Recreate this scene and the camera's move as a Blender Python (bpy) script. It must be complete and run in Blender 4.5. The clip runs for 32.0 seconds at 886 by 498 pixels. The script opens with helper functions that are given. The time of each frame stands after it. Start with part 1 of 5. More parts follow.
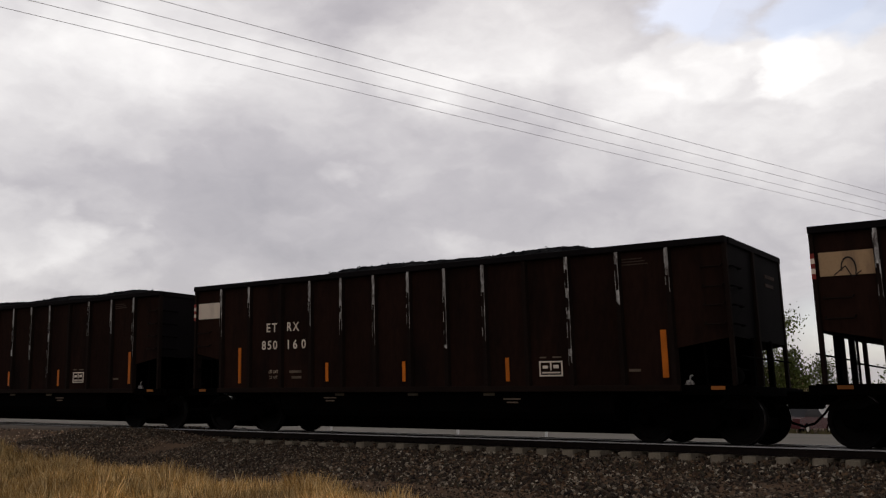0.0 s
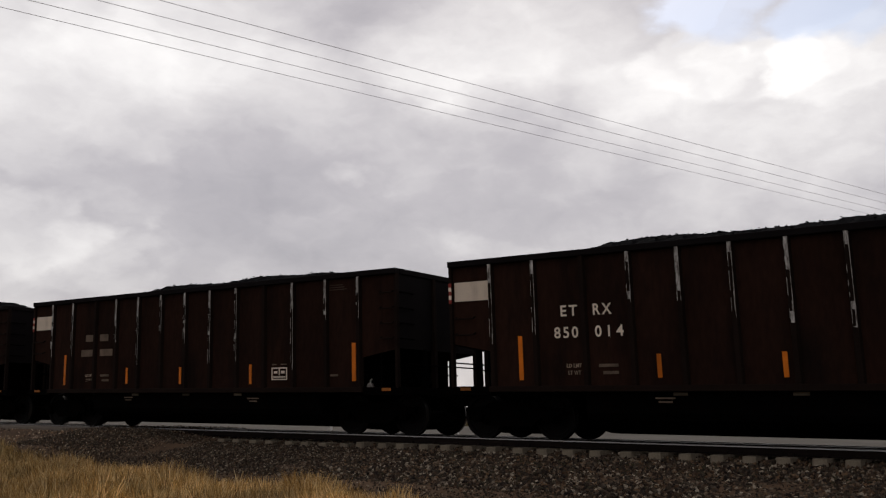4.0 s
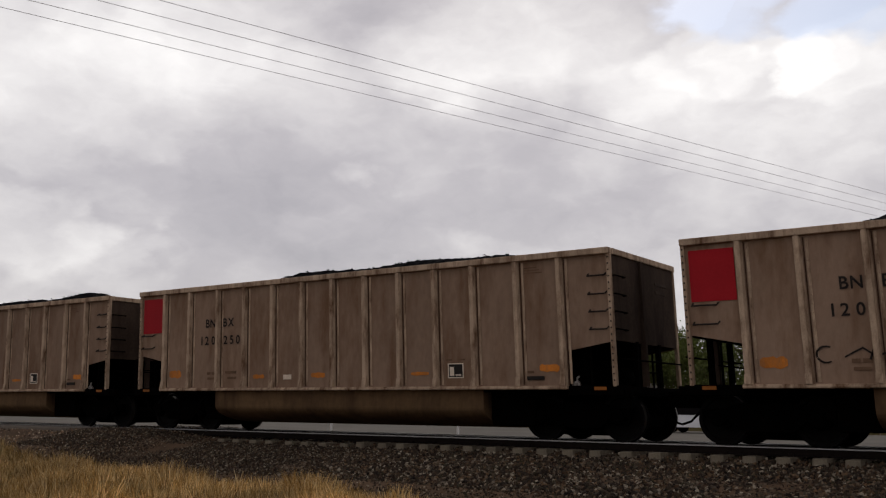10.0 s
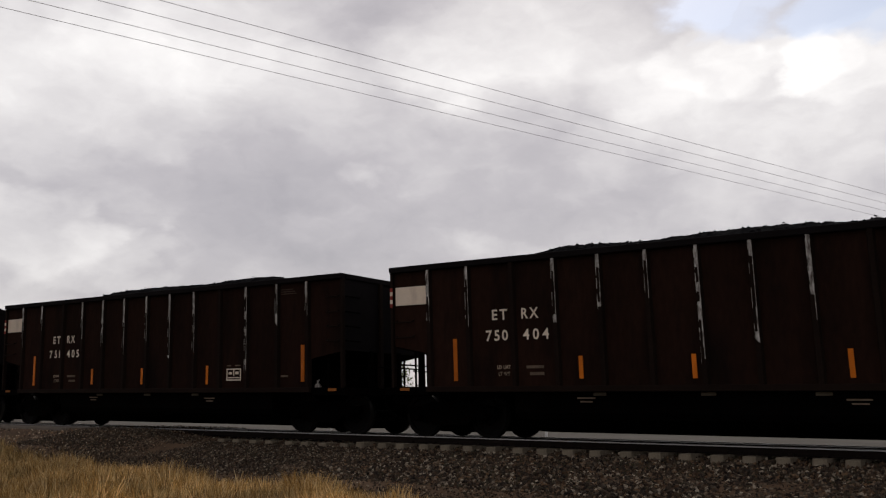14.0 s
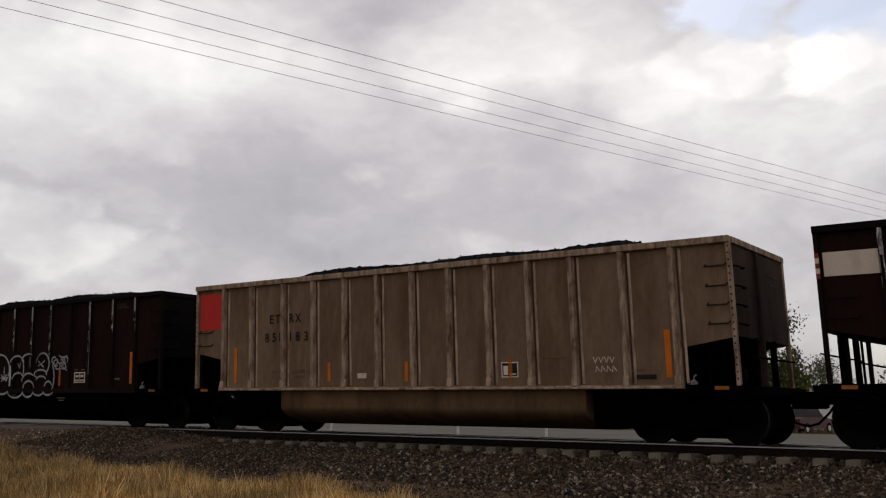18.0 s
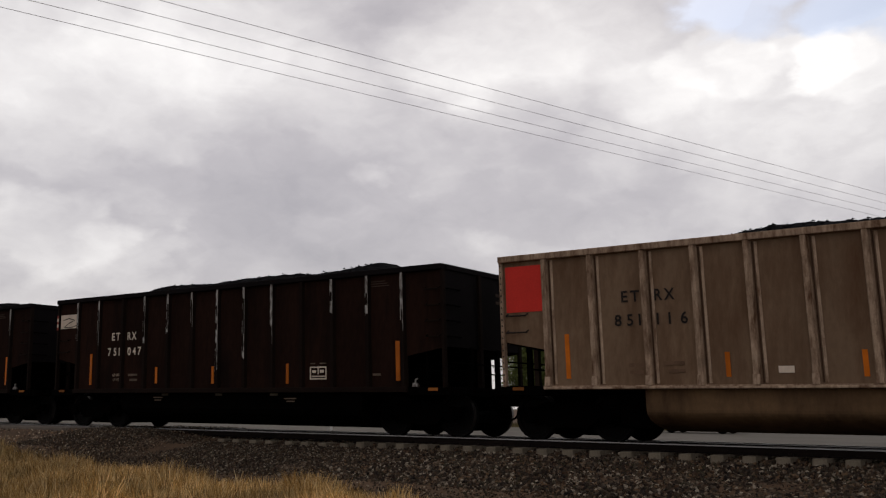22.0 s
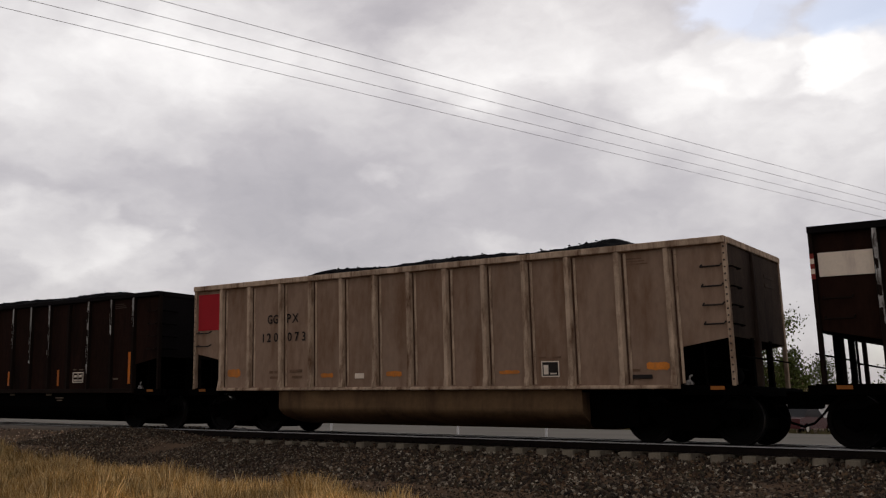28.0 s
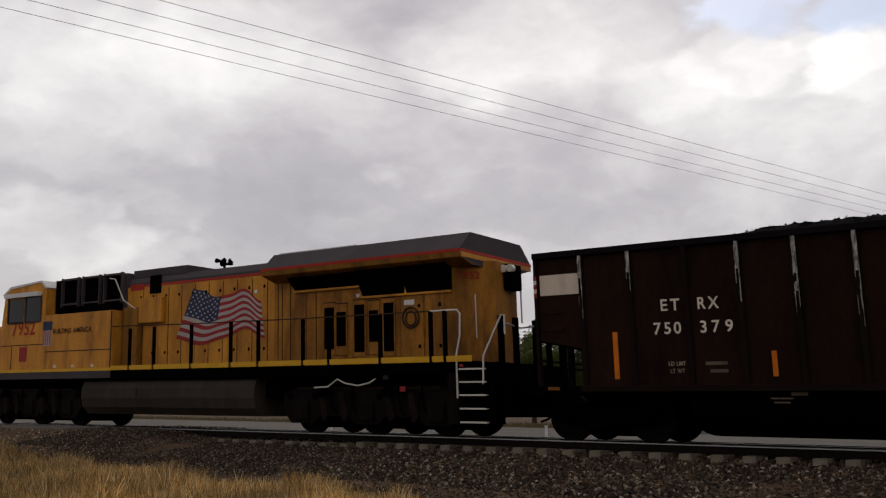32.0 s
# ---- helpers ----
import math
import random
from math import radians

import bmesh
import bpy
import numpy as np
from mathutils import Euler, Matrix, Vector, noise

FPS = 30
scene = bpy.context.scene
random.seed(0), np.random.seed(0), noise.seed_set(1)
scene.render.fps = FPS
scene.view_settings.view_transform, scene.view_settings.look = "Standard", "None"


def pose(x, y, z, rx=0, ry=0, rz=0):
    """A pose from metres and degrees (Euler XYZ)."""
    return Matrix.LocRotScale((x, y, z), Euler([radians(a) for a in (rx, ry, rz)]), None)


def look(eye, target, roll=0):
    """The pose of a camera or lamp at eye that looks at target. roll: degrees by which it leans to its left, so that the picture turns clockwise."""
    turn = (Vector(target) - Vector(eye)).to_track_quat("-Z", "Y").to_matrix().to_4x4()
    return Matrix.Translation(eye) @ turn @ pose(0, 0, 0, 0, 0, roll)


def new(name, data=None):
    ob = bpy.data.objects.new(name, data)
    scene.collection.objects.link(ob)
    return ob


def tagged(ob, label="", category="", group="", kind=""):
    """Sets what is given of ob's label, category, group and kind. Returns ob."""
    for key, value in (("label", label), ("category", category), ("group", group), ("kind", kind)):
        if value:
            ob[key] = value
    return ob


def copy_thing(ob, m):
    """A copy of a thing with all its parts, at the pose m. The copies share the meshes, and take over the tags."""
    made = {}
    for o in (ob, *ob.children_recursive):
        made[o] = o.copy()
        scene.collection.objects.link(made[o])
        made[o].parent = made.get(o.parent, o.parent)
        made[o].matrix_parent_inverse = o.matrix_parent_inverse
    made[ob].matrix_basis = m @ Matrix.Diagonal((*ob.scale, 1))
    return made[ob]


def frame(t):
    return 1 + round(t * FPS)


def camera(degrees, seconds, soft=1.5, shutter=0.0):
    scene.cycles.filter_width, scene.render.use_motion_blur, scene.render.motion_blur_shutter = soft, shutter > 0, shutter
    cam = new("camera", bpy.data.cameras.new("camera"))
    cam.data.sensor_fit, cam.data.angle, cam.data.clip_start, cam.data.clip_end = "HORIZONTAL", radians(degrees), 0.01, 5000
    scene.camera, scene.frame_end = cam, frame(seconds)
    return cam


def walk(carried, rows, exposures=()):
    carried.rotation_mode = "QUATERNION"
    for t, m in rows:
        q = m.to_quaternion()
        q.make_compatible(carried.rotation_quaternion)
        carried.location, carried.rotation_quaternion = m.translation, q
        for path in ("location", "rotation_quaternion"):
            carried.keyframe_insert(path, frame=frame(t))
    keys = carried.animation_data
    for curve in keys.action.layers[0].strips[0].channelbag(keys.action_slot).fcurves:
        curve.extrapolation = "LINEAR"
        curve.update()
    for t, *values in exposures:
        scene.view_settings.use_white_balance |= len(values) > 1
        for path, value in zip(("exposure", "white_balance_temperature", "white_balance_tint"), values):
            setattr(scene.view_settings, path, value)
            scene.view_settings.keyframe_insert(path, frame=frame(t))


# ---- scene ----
# ------------------------------------------------------------------ camera
EYE = (0.0, 0.0, 1.453)
YAW, PITCH, ROLL = radians(-36.03), radians(9.34), 0.53
AIM = (EYE[0] + math.sin(YAW) * math.cos(PITCH), math.cos(YAW) * math.cos(PITCH), EYE[2] + math.sin(PITCH))
cam = camera(49.19, 32.0, soft=1.25, shutter=0.0)
walk(cam, [(0.0, look(EYE, AIM, ROLL)), (32.0, look(EYE, AIM, ROLL))], [(0.0, 0.0), (32.0, 0.0)])

# ------------------------------------------------------------------ plan
RAIL = 0.82            # rail top over the ground
YC = 18.89             # track centre line
L = 16.26              # car length over couplers
LEAN = 0.045           # the rolling shutter leans what rushes past: metres along per metre up
CLOUD_DRIFT = -2.7     # degrees over the clip


# the train's pace wavers: seconds, metres ahead of the even pace
KNOTS = ((0, .115), (1, .05), (2, .12), (3, -.015), (6, -.05), (7, -.04), (8, -.06), (9, -.02), (10, 0), (11, -.03), (12, .06), (13, -.013), (14, -.01),
         (17, .09), (18, .055), (19, .02), (20, .14), (21, .08), (22, .145), (23, .19), (24, .2), (25, -.43), (28, -.25), (29, -.16), (30, -.085), (31, -.05), (32, .13))


def along(t):
    """Metres that the train has rolled past at t seconds, for the couplings of the first car."""
    base = -5.44 + 1.00494 * (22.3707 * t + 0.005467 * t * t + 3.243e-5 * t ** 3)
    return base + float(np.interp(t, [k[0] for k in KNOTS], [k[1] for k in KNOTS]))


# ------------------------------------------------------------------ world and sun
SUN_AZ, SUN_EL = -30.0, 42.0          # degrees from +y towards +x, and up: behind the clouds, beyond the train
world = bpy.data.worlds.new("sky")
scene.world = world
world.use_nodes = True
wn = world.node_tree
sky = wn.nodes.new("ShaderNodeTexSky")
sky.sky_type, sky.sun_disc = "NISHITA", False
sky.sun_elevation, sky.sun_rotation = radians(SUN_EL), radians(SUN_AZ)
wn.links.new(sky.outputs[0], wn.nodes["Background"].inputs[0])
wn.nodes["Background"].inputs[1].default_value = 0.11
lamp = bpy.data.lights.new("sun", "SUN")
lamp.energy, lamp.angle, lamp.color = 5.0, radians(14), (1.0, 0.95, 0.88)
sun = new("sun", lamp)
sd = Vector((math.sin(radians(SUN_AZ)) * math.cos(radians(SUN_EL)), math.cos(radians(SUN_AZ)) * math.cos(radians(SUN_EL)), math.sin(radians(SUN_EL))))
sun.matrix_world = look(sd * 100, (0, 0, 0))


# ------------------------------------------------------------------ materials
def mat(name, col, rough=0.7, metal=0.0, vary=0.3, scale=4.0, bump=0.15, dirt=None, dirt_amount=0.5, each=0.0, stretch=(1, 1, 1), spec=0.12):
    """A painted or raw surface with grain, blotches and dirt of its own. each: how much single pieces differ."""
    m = bpy.data.materials.new(name)
    m.use_nodes = True
    n, k = m.node_tree.nodes, m.node_tree.links
    b = n["Principled BSDF"]
    co, mp = n.new("ShaderNodeTexCoord"), n.new("ShaderNodeMapping")
    mp.inputs["Scale"].default_value = stretch
    k.new(co.outputs["Object"], mp.inputs["Vector"])
    big, fine = n.new("ShaderNodeTexNoise"), n.new("ShaderNodeTexNoise")
    big.inputs["Scale"].default_value, big.inputs["Detail"].default_value = scale * 0.3, 6
    fine.inputs["Scale"].default_value, fine.inputs["Detail"].default_value = scale * 6, 4
    for t in (big, fine):
        k.new(mp.outputs[0], t.inputs["Vector"])
    ramp = n.new("ShaderNodeMapRange")
    ramp.inputs[1].default_value, ramp.inputs[2].default_value = 0.3, 0.7
    ramp.inputs[3].default_value, ramp.inputs[4].default_value = 1 - vary, 1 + vary
    add = n.new("ShaderNodeMath")
    add.operation = "MULTIPLY_ADD"
    add.inputs[1].default_value, add.inputs[2].default_value = 0.35, 0.0
    k.new(fine.outputs[0], add.inputs[0])
    mix0 = n.new("ShaderNodeMath")
    mix0.operation = "MULTIPLY_ADD"
    mix0.inputs[1].default_value = 0.65
    k.new(big.outputs[0], mix0.inputs[0])
    k.new(add.outputs[0], mix0.inputs[2])
    k.new(mix0.outputs[0], ramp.inputs[0])
    mul = n.new("ShaderNodeVectorMath")
    mul.operation = "SCALE"
    mul.inputs[0].default_value = col
    k.new(ramp.outputs[0], mul.inputs["Scale"])
    out = mul.outputs[0]
    if dirt:
        mk = n.new("ShaderNodeTexNoise")
        mk.inputs["Scale"].default_value, mk.inputs["Detail"].default_value = scale * 0.7, 8
        mk.inputs["Roughness"].default_value = 0.7
        mp2 = n.new("ShaderNodeMapping")
        mp2.inputs["Scale"].default_value = (1.0, 1.0, 0.25)
        mp2.inputs["Location"].default_value = (3.1, 7.7, 1.3)
        k.new(co.outputs["Object"], mp2.inputs["Vector"])
        k.new(mp2.outputs[0], mk.inputs["Vector"])
        mr = n.new("ShaderNodeMapRange")
        mr.inputs[1].default_value, mr.inputs[2].default_value = 0.62 - 0.3 * dirt_amount, 0.8 - 0.2 * dirt_amount
        k.new(mk.outputs[0], mr.inputs[0])
        mx = n.new("ShaderNodeMix")
        mx.data_type = "RGBA"
        k.new(mr.outputs[0], mx.inputs[0])
        k.new(out, mx.inputs[6])
        mx.inputs[7].default_value = (*dirt, 1)
        out = mx.outputs[2]
    if each:
        oi, er = n.new("ShaderNodeObjectInfo"), n.new("ShaderNodeMapRange")
        er.inputs[3].default_value, er.inputs[4].default_value = 1 - each, 1 + each
        k.new(oi.outputs["Random"], er.inputs[0])
        e2 = n.new("ShaderNodeVectorMath")
        e2.operation = "SCALE"
        k.new(out, e2.inputs[0])
        k.new(er.outputs[0], e2.inputs["Scale"])
        out = e2.outputs[0]
    k.new(out, b.inputs["Base Color"])
    b.inputs["Roughness"].default_value, b.inputs["Metallic"].default_value = rough, metal
    b.inputs["Specular IOR Level"].default_value = spec
    if bump:
        bp = n.new("ShaderNodeBump")
        bp.inputs["Strength"].default_value, bp.inputs["Distance"].default_value = bump, 0.02
        k.new(fine.outputs[0], bp.inputs["Height"])
        k.new(bp.outputs[0], b.inputs["Normal"])
    return m


BROWN = mat("brown_car_paint", (0.0165, 0.0076, 0.005), 0.85, vary=0.5, scale=2, dirt=(0.006, 0.004, 0.0033), dirt_amount=0.55, each=0.16, spec=0.03, stretch=(1, 1, 0.35))
BROWN_POST = mat("brown_post_paint", (0.011, 0.0066, 0.0048), 0.8, vary=0.35, scale=3, spec=0.04)
CHORD = mat("coal_stained_chord", (0.0065, 0.0052, 0.0054), 0.9, vary=0.4, scale=4, spec=0.06)
WORN = mat("worn_pale_paint", (0.56, 0.54, 0.5), 0.5, vary=0.6, scale=22, dirt=(0.05, 0.036, 0.028), dirt_amount=1.0, spec=0.3)
TAN = mat("tan_car_paint", (0.25, 0.168, 0.117), 0.8, vary=0.22, scale=1.8, dirt=(0.15, 0.083, 0.047), dirt_amount=0.5, each=0.1, spec=0.08, stretch=(1, 1, 0.5))
OLD_TAN = mat("rust_stained_tan_paint", (0.2, 0.132, 0.082), 0.85, vary=0.25, scale=1.8, dirt=(0.12, 0.066, 0.036), dirt_amount=0.55, each=0.12, spec=0.06, stretch=(1, 1, 0.5))
OLD_TAN_POST = mat("rust_stained_tan_post", (0.4, 0.29, 0.2), 0.8, vary=0.35, scale=9, dirt=(0.1, 0.05, 0.026), dirt_amount=0.75, spec=0.08)
# tan of the end walls and ribs, much darker than the sides
TAN_END = mat("dark_tan_end_paint", (0.06, 0.041, 0.03), 0.85, vary=0.35, scale=2.5, dirt=(0.03, 0.02, 0.016), dirt_amount=0.6, spec=0.05)
TAN_POST = mat("tan_post_paint", (0.45, 0.33, 0.23), 0.75, vary=0.3, scale=7, dirt=(0.11, 0.055, 0.028), dirt_amount=0.62, spec=0.1)
RUST_DARK = mat("rusty_brake_gear", (0.013, 0.008, 0.006), 0.9, vary=0.5, scale=7, spec=0.05)
RUST = mat("rust_streak", (0.055, 0.03, 0.019), 0.9, vary=0.5, scale=9)
# underframe and wheels: near black, the deep shadow underneath put into the colour
BLACK = mat("grimy_shadow_black", (0.0014, 0.0011, 0.001), 0.95, vary=0.5, scale=5, spec=0.015)
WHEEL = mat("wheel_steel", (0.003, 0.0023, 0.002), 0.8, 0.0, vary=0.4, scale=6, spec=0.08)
COAL = mat("coal", (0.004, 0.004, 0.0047), 0.95, vary=0.6, scale=9, bump=0.5, spec=0.02)
WHITE = mat("white_panel_paint", (0.7, 0.59, 0.465), 0.6, vary=0.1, scale=4, dirt=(0.5, 0.4, 0.32), dirt_amount=0.35, each=0.12)
CREAM = mat("cream_panel_paint", (0.4, 0.26, 0.14), 0.6, vary=0.15, scale=4, dirt=(0.2, 0.13, 0.08), dirt_amount=0.5)
DEEP_RED = mat("deep_red_panel_paint", (0.34, 0.01, 0.016), 0.65, vary=0.15, scale=4, each=0.15)
RED = mat("red_panel_paint", (0.54, 0.032, 0.022), 0.65, vary=0.15, scale=4, each=0.25)
LETTER = mat("faded_white_lettering", (0.7, 0.6, 0.48), 0.7, vary=0.25, scale=12)
LETTER_DARK = mat("dark_lettering", (0.02, 0.016, 0.014), 0.7, vary=0.3, scale=9)
FADED = mat("faded_small_lettering", (0.3, 0.23, 0.17), 0.8, vary=0.5, scale=14)
DIM = mat("dim_stencil", (0.13, 0.095, 0.068), 0.8, vary=0.5, scale=12)
AMBER = mat("amber_reflector", (0.5, 0.125, 0.006), 0.45, vary=0.25, scale=8, each=0.25)
ORANGE = mat("orange_paint_patch", (0.55, 0.185, 0.03), 0.7, vary=0.3, scale=7, dirt=(0.3, 0.14, 0.06), dirt_amount=0.5)
DULL_AMBER = mat("dull_amber_marker", (0.26, 0.09, 0.018), 0.6, vary=0.3, scale=9, each=0.3)
GREY_TAN = mat("grimy_marker", (0.085, 0.07, 0.048), 0.8, vary=0.4, scale=9, each=0.4)
GHOST = mat("worn_out_stencil", (0.05, 0.033, 0.024), 0.85, vary=0.5, scale=12)
FAINT = mat("faint_stencil", (0.15, 0.09, 0.055), 0.85, vary=0.4, scale=12)
RED_DULL = mat("dull_red_reflector", (0.2, 0.03, 0.022), 0.6, vary=0.4, scale=9)
# tan darkened to carry the shade on the tub's underside
TAN_BELLY = mat("shaded_tan_tub", (0.135, 0.082, 0.042), 0.85, vary=0.3, scale=1.6, dirt=(0.06, 0.035, 0.02), dirt_amount=0.5, each=0.1, spec=0.06)
SPRAY = mat("pale_spray_paint", (0.36, 0.36, 0.37), 0.7, vary=0.9, scale=5)
SPRAY_HAZE = mat("thin_overspray", (0.036, 0.033, 0.032), 0.8, vary=0.9, scale=5)
STEEL = mat("rail_head_steel", (0.34, 0.33, 0.32), 0.42, 1.0, vary=0.15, scale=6, bump=0.03)
TREAD = mat("worn_wheel_tread", (0.09, 0.085, 0.08), 0.45, 1.0, vary=0.4, scale=9, bump=0.05)
# rust, darkened for the shadow that the train throws on the rails
RAILSIDE = mat("rusty_shaded_rail", (0.009, 0.0055, 0.0042), 0.85, vary=0.4, scale=8)
TIE = mat("concrete_tie", (0.24, 0.205, 0.148), 0.9, vary=0.35, scale=7, dirt=(0.1, 0.075, 0.055), dirt_amount=0.7, each=0.15)
YELLOW = mat("armour_yellow_paint", (0.58, 0.255, 0.028), 0.5, vary=0.25, scale=2, dirt=(0.27, 0.105, 0.018), dirt_amount=0.65, spec=0.12)
# yellow with soot stains and the shade under the radiator wing painted in
SOOTED_SHADED = mat("sooted_shaded_yellow_paint", (0.4, 0.17, 0.024), 0.6, vary=0.35, scale=2.2, dirt=(0.14, 0.06, 0.016), dirt_amount=0.8, spec=0.08)
YELLOW_BRIGHT = mat("bright_yellow_stripe", (0.62, 0.34, 0.02), 0.5, vary=0.15, scale=5)
LOCO_GREY = mat("locomotive_grey_paint", (0.062, 0.052, 0.053), 0.8, vary=0.2, scale=3)
LOCO_RED = mat("locomotive_red_stripe", (0.36, 0.03, 0.018), 0.55, vary=0.15, scale=5)
TANK = mat("fuel_tank_paint", (0.036, 0.027, 0.02), 0.75, vary=0.3, scale=2, dirt=(0.05, 0.042, 0.035), dirt_amount=0.5)
TRUCKGREY = mat("truck_frame_grey", (0.0062, 0.0045, 0.0036), 0.85, vary=0.6, scale=6, dirt=(0.014, 0.0085, 0.006), dirt_amount=0.4, spec=0.05)
RAILING = mat("pale_handrail", (0.62, 0.58, 0.5), 0.5, vary=0.15, scale=9)
FLAG_RED = mat("flag_red", (0.3, 0.03, 0.03), 0.6, vary=0.15, scale=9)
FLAG_WHITE = mat("flag_white", (0.4, 0.35, 0.32), 0.6, vary=0.15, scale=9)
FLAG_BLUE = mat("flag_blue", (0.03, 0.04, 0.085), 0.6, vary=0.3, scale=9)
ASPHALT = mat("dusty_asphalt", (0.165, 0.14, 0.115), 0.9, vary=0.2, scale=1.2, bump=0.3)
LOT = mat("pale_road_surface", (0.12, 0.108, 0.09), 0.95, vary=0.2, scale=0.6, bump=0.2)
BARK = mat("bark", (0.07, 0.05, 0.035), 0.9, vary=0.4, scale=8, bump=0.6)
LEAF = mat("leaf", (0.075, 0.09, 0.022), 0.65, vary=0.5, scale=1.2, each=0.25)
STRAW = mat("dry_grass", (0.45, 0.29, 0.11), 0.8, vary=0.4, scale=2)
n_, k_ = STRAW.node_tree.nodes, STRAW.node_tree.links
g_, r_ = n_.new("ShaderNodeNewGeometry"), n_.new("ShaderNodeValToRGB")
r_.color_ramp.elements[0].color, r_.color_ramp.elements[1].color = (0.12, 0.068, 0.022, 1), (0.95, 0.74, 0.4, 1)
q_ = r_.color_ramp.elements.new(0.6)
q_.color = (0.58, 0.35, 0.11, 1)
k_.new(g_.outputs["Random Per Island"], r_.inputs[0])
w_, m_, s_, c_ = n_.new("ShaderNodeTexNoise"), n_.new("ShaderNodeMapRange"), n_.new("ShaderNodeVectorMath"), n_.new("ShaderNodeTexCoord")
w_.inputs["Scale"].default_value, w_.inputs["Detail"].default_value, s_.operation = 0.75, 4, "SCALE"
m_.inputs[1].default_value, m_.inputs[2].default_value, m_.inputs[3].default_value, m_.inputs[4].default_value = 0.33, 0.67, 0.42, 1.4
k_.new(c_.outputs["Object"], w_.inputs["Vector"])
k_.new(w_.outputs[0], m_.inputs[0])
k_.new(r_.outputs[0], s_.inputs[0])
k_.new(m_.outputs[0], s_.inputs["Scale"])
k_.new(s_.outputs[0], n_["Principled BSDF"].inputs["Base Color"])
WISP = mat("pale_seed_stalk", (0.58, 0.42, 0.2), 0.8, vary=0.3, scale=2)
GREENGRASS = mat("green_grass", (0.15, 0.135, 0.05), 0.8, vary=0.4, scale=2)
SIDING = mat("white_siding", (0.66, 0.65, 0.63), 0.7, vary=0.1, scale=3)
ROOF = mat("tan_shingle_roof", (0.25, 0.17, 0.09), 0.9, vary=0.3, scale=4)
WIRE = mat("wire", (0.48, 0.46, 0.47), 0.5, vary=0.1)
GLASS_DARK = mat("dark_window_glass", (0.006, 0.006, 0.007), 0.12, vary=0.1, bump=0, spec=0.2)
# soot on the air duct, painted-in shade on the wing's lower edge
DIRTY_SHADED_YELLOW = mat("sooty_shaded_yellow_paint", (0.26, 0.115, 0.018), 0.7, vary=0.3, scale=3, dirt=(0.1, 0.05, 0.015), dirt_amount=0.6)
VERGE = mat("olive_verge", (0.12, 0.1, 0.045), 0.9, vary=0.4, scale=2)
WHITEPAINT = mat("white_car_paint", (0.75, 0.76, 0.78), 0.25, vary=0.05, bump=0, spec=0.4)
CARPAINT = mat("dark_red_car_paint", (0.07, 0.012, 0.012), 0.25, vary=0.05, bump=0, spec=0.4)


# ------------------------------------------------------------------ mesh helpers
def box(bm, x0, x1, y0, y1, z0, z1):
    """An axis-aligned block added to bm."""
    v = [bm.verts.new((x, y, z)) for x in (x0, x1) for y in (y0, y1) for z in (z0, z1)]
    for f in ((0, 1, 3, 2), (4, 6, 7, 5), (0, 4, 5, 1), (2, 3, 7, 6), (0, 2, 6, 4), (1, 5, 7, 3)):
        bm.faces.new([v[i] for i in f])
    return bm


def block(x0, x1, y0, y1, z0, z1, bevel=0.0):
    bm = box(bmesh.new(), x0, x1, y0, y1, z0, z1)
    if bevel:
        bmesh.ops.bevel(bm, geom=bm.edges[:], offset=bevel, segments=2, affect="EDGES", profile=0.5)
    return bm


def prism(bm, pts, a0, a1, axis="y"):
    """A polygon (u, v) pushed from a0 to a1 along axis: y takes (x, z), x takes (y, z), z takes (x, y)."""
    put = {"y": lambda p, a: (p[0], a, p[1]), "x": lambda p, a: (a, p[0], p[1]), "z": lambda p, a: (p[0], p[1], a)}[axis]
    lo, hi = [bm.verts.new(put(p, a0)) for p in pts], [bm.verts.new(put(p, a1)) for p in pts]
    n = len(pts)
    bm.faces.new(lo)
    bm.faces.new(hi[::-1])
    for i in range(n):
        bm.faces.new((lo[i], hi[i], hi[(i + 1) % n], lo[(i + 1) % n]))
    bmesh.ops.recalc_face_normals(bm, faces=bm.faces[:])
    return bm


def tube(bm, pts, r, sides=6):
    """A round bar along a line of points."""
    rings = []
    pts = [Vector(p) for p in pts]
    for i, p in enumerate(pts):
        d = (pts[min(i + 1, len(pts) - 1)] - pts[max(i - 1, 0)]).normalized()
        a = d.orthogonal().normalized()
        b = d.cross(a)
        if rings:
            a = (ref - d * ref.dot(d)).normalized()
            b = d.cross(a)
        ref = a
        rr = r[i] if isinstance(r, (list, tuple)) else r
        rings.append([bm.verts.new(p + (a * math.cos(q) + b * math.sin(q)) * rr) for q in [2 * math.pi * j / sides for j in range(sides)]])
    for u, v in zip(rings, rings[1:]):
        for j in range(sides):
            bm.faces.new((u[j], u[(j + 1) % sides], v[(j + 1) % sides], v[j]))
    bm.faces.new(rings[0][::-1])
    bm.faces.new(rings[-1])
    return bm


def lathe(bm, profile, sides=24, centre=(0, 0, 0)):
    """A profile of (y, radius) turned about the y axis."""
    rings = [[bm.verts.new((centre[0] + r * math.cos(2 * math.pi * j / sides), centre[1] + y, centre[2] + r * math.sin(2 * math.pi * j / sides)))
              for j in range(sides)] for y, r in profile]
    for u, v in zip(rings, rings[1:]):
        for j in range(sides):
            bm.faces.new((u[j], u[(j + 1) % sides], v[(j + 1) % sides], v[j]))
    bm.faces.new(rings[0][::-1])
    bm.faces.new(rings[-1])
    bmesh.ops.recalc_face_normals(bm, faces=bm.faces[:])
    return bm


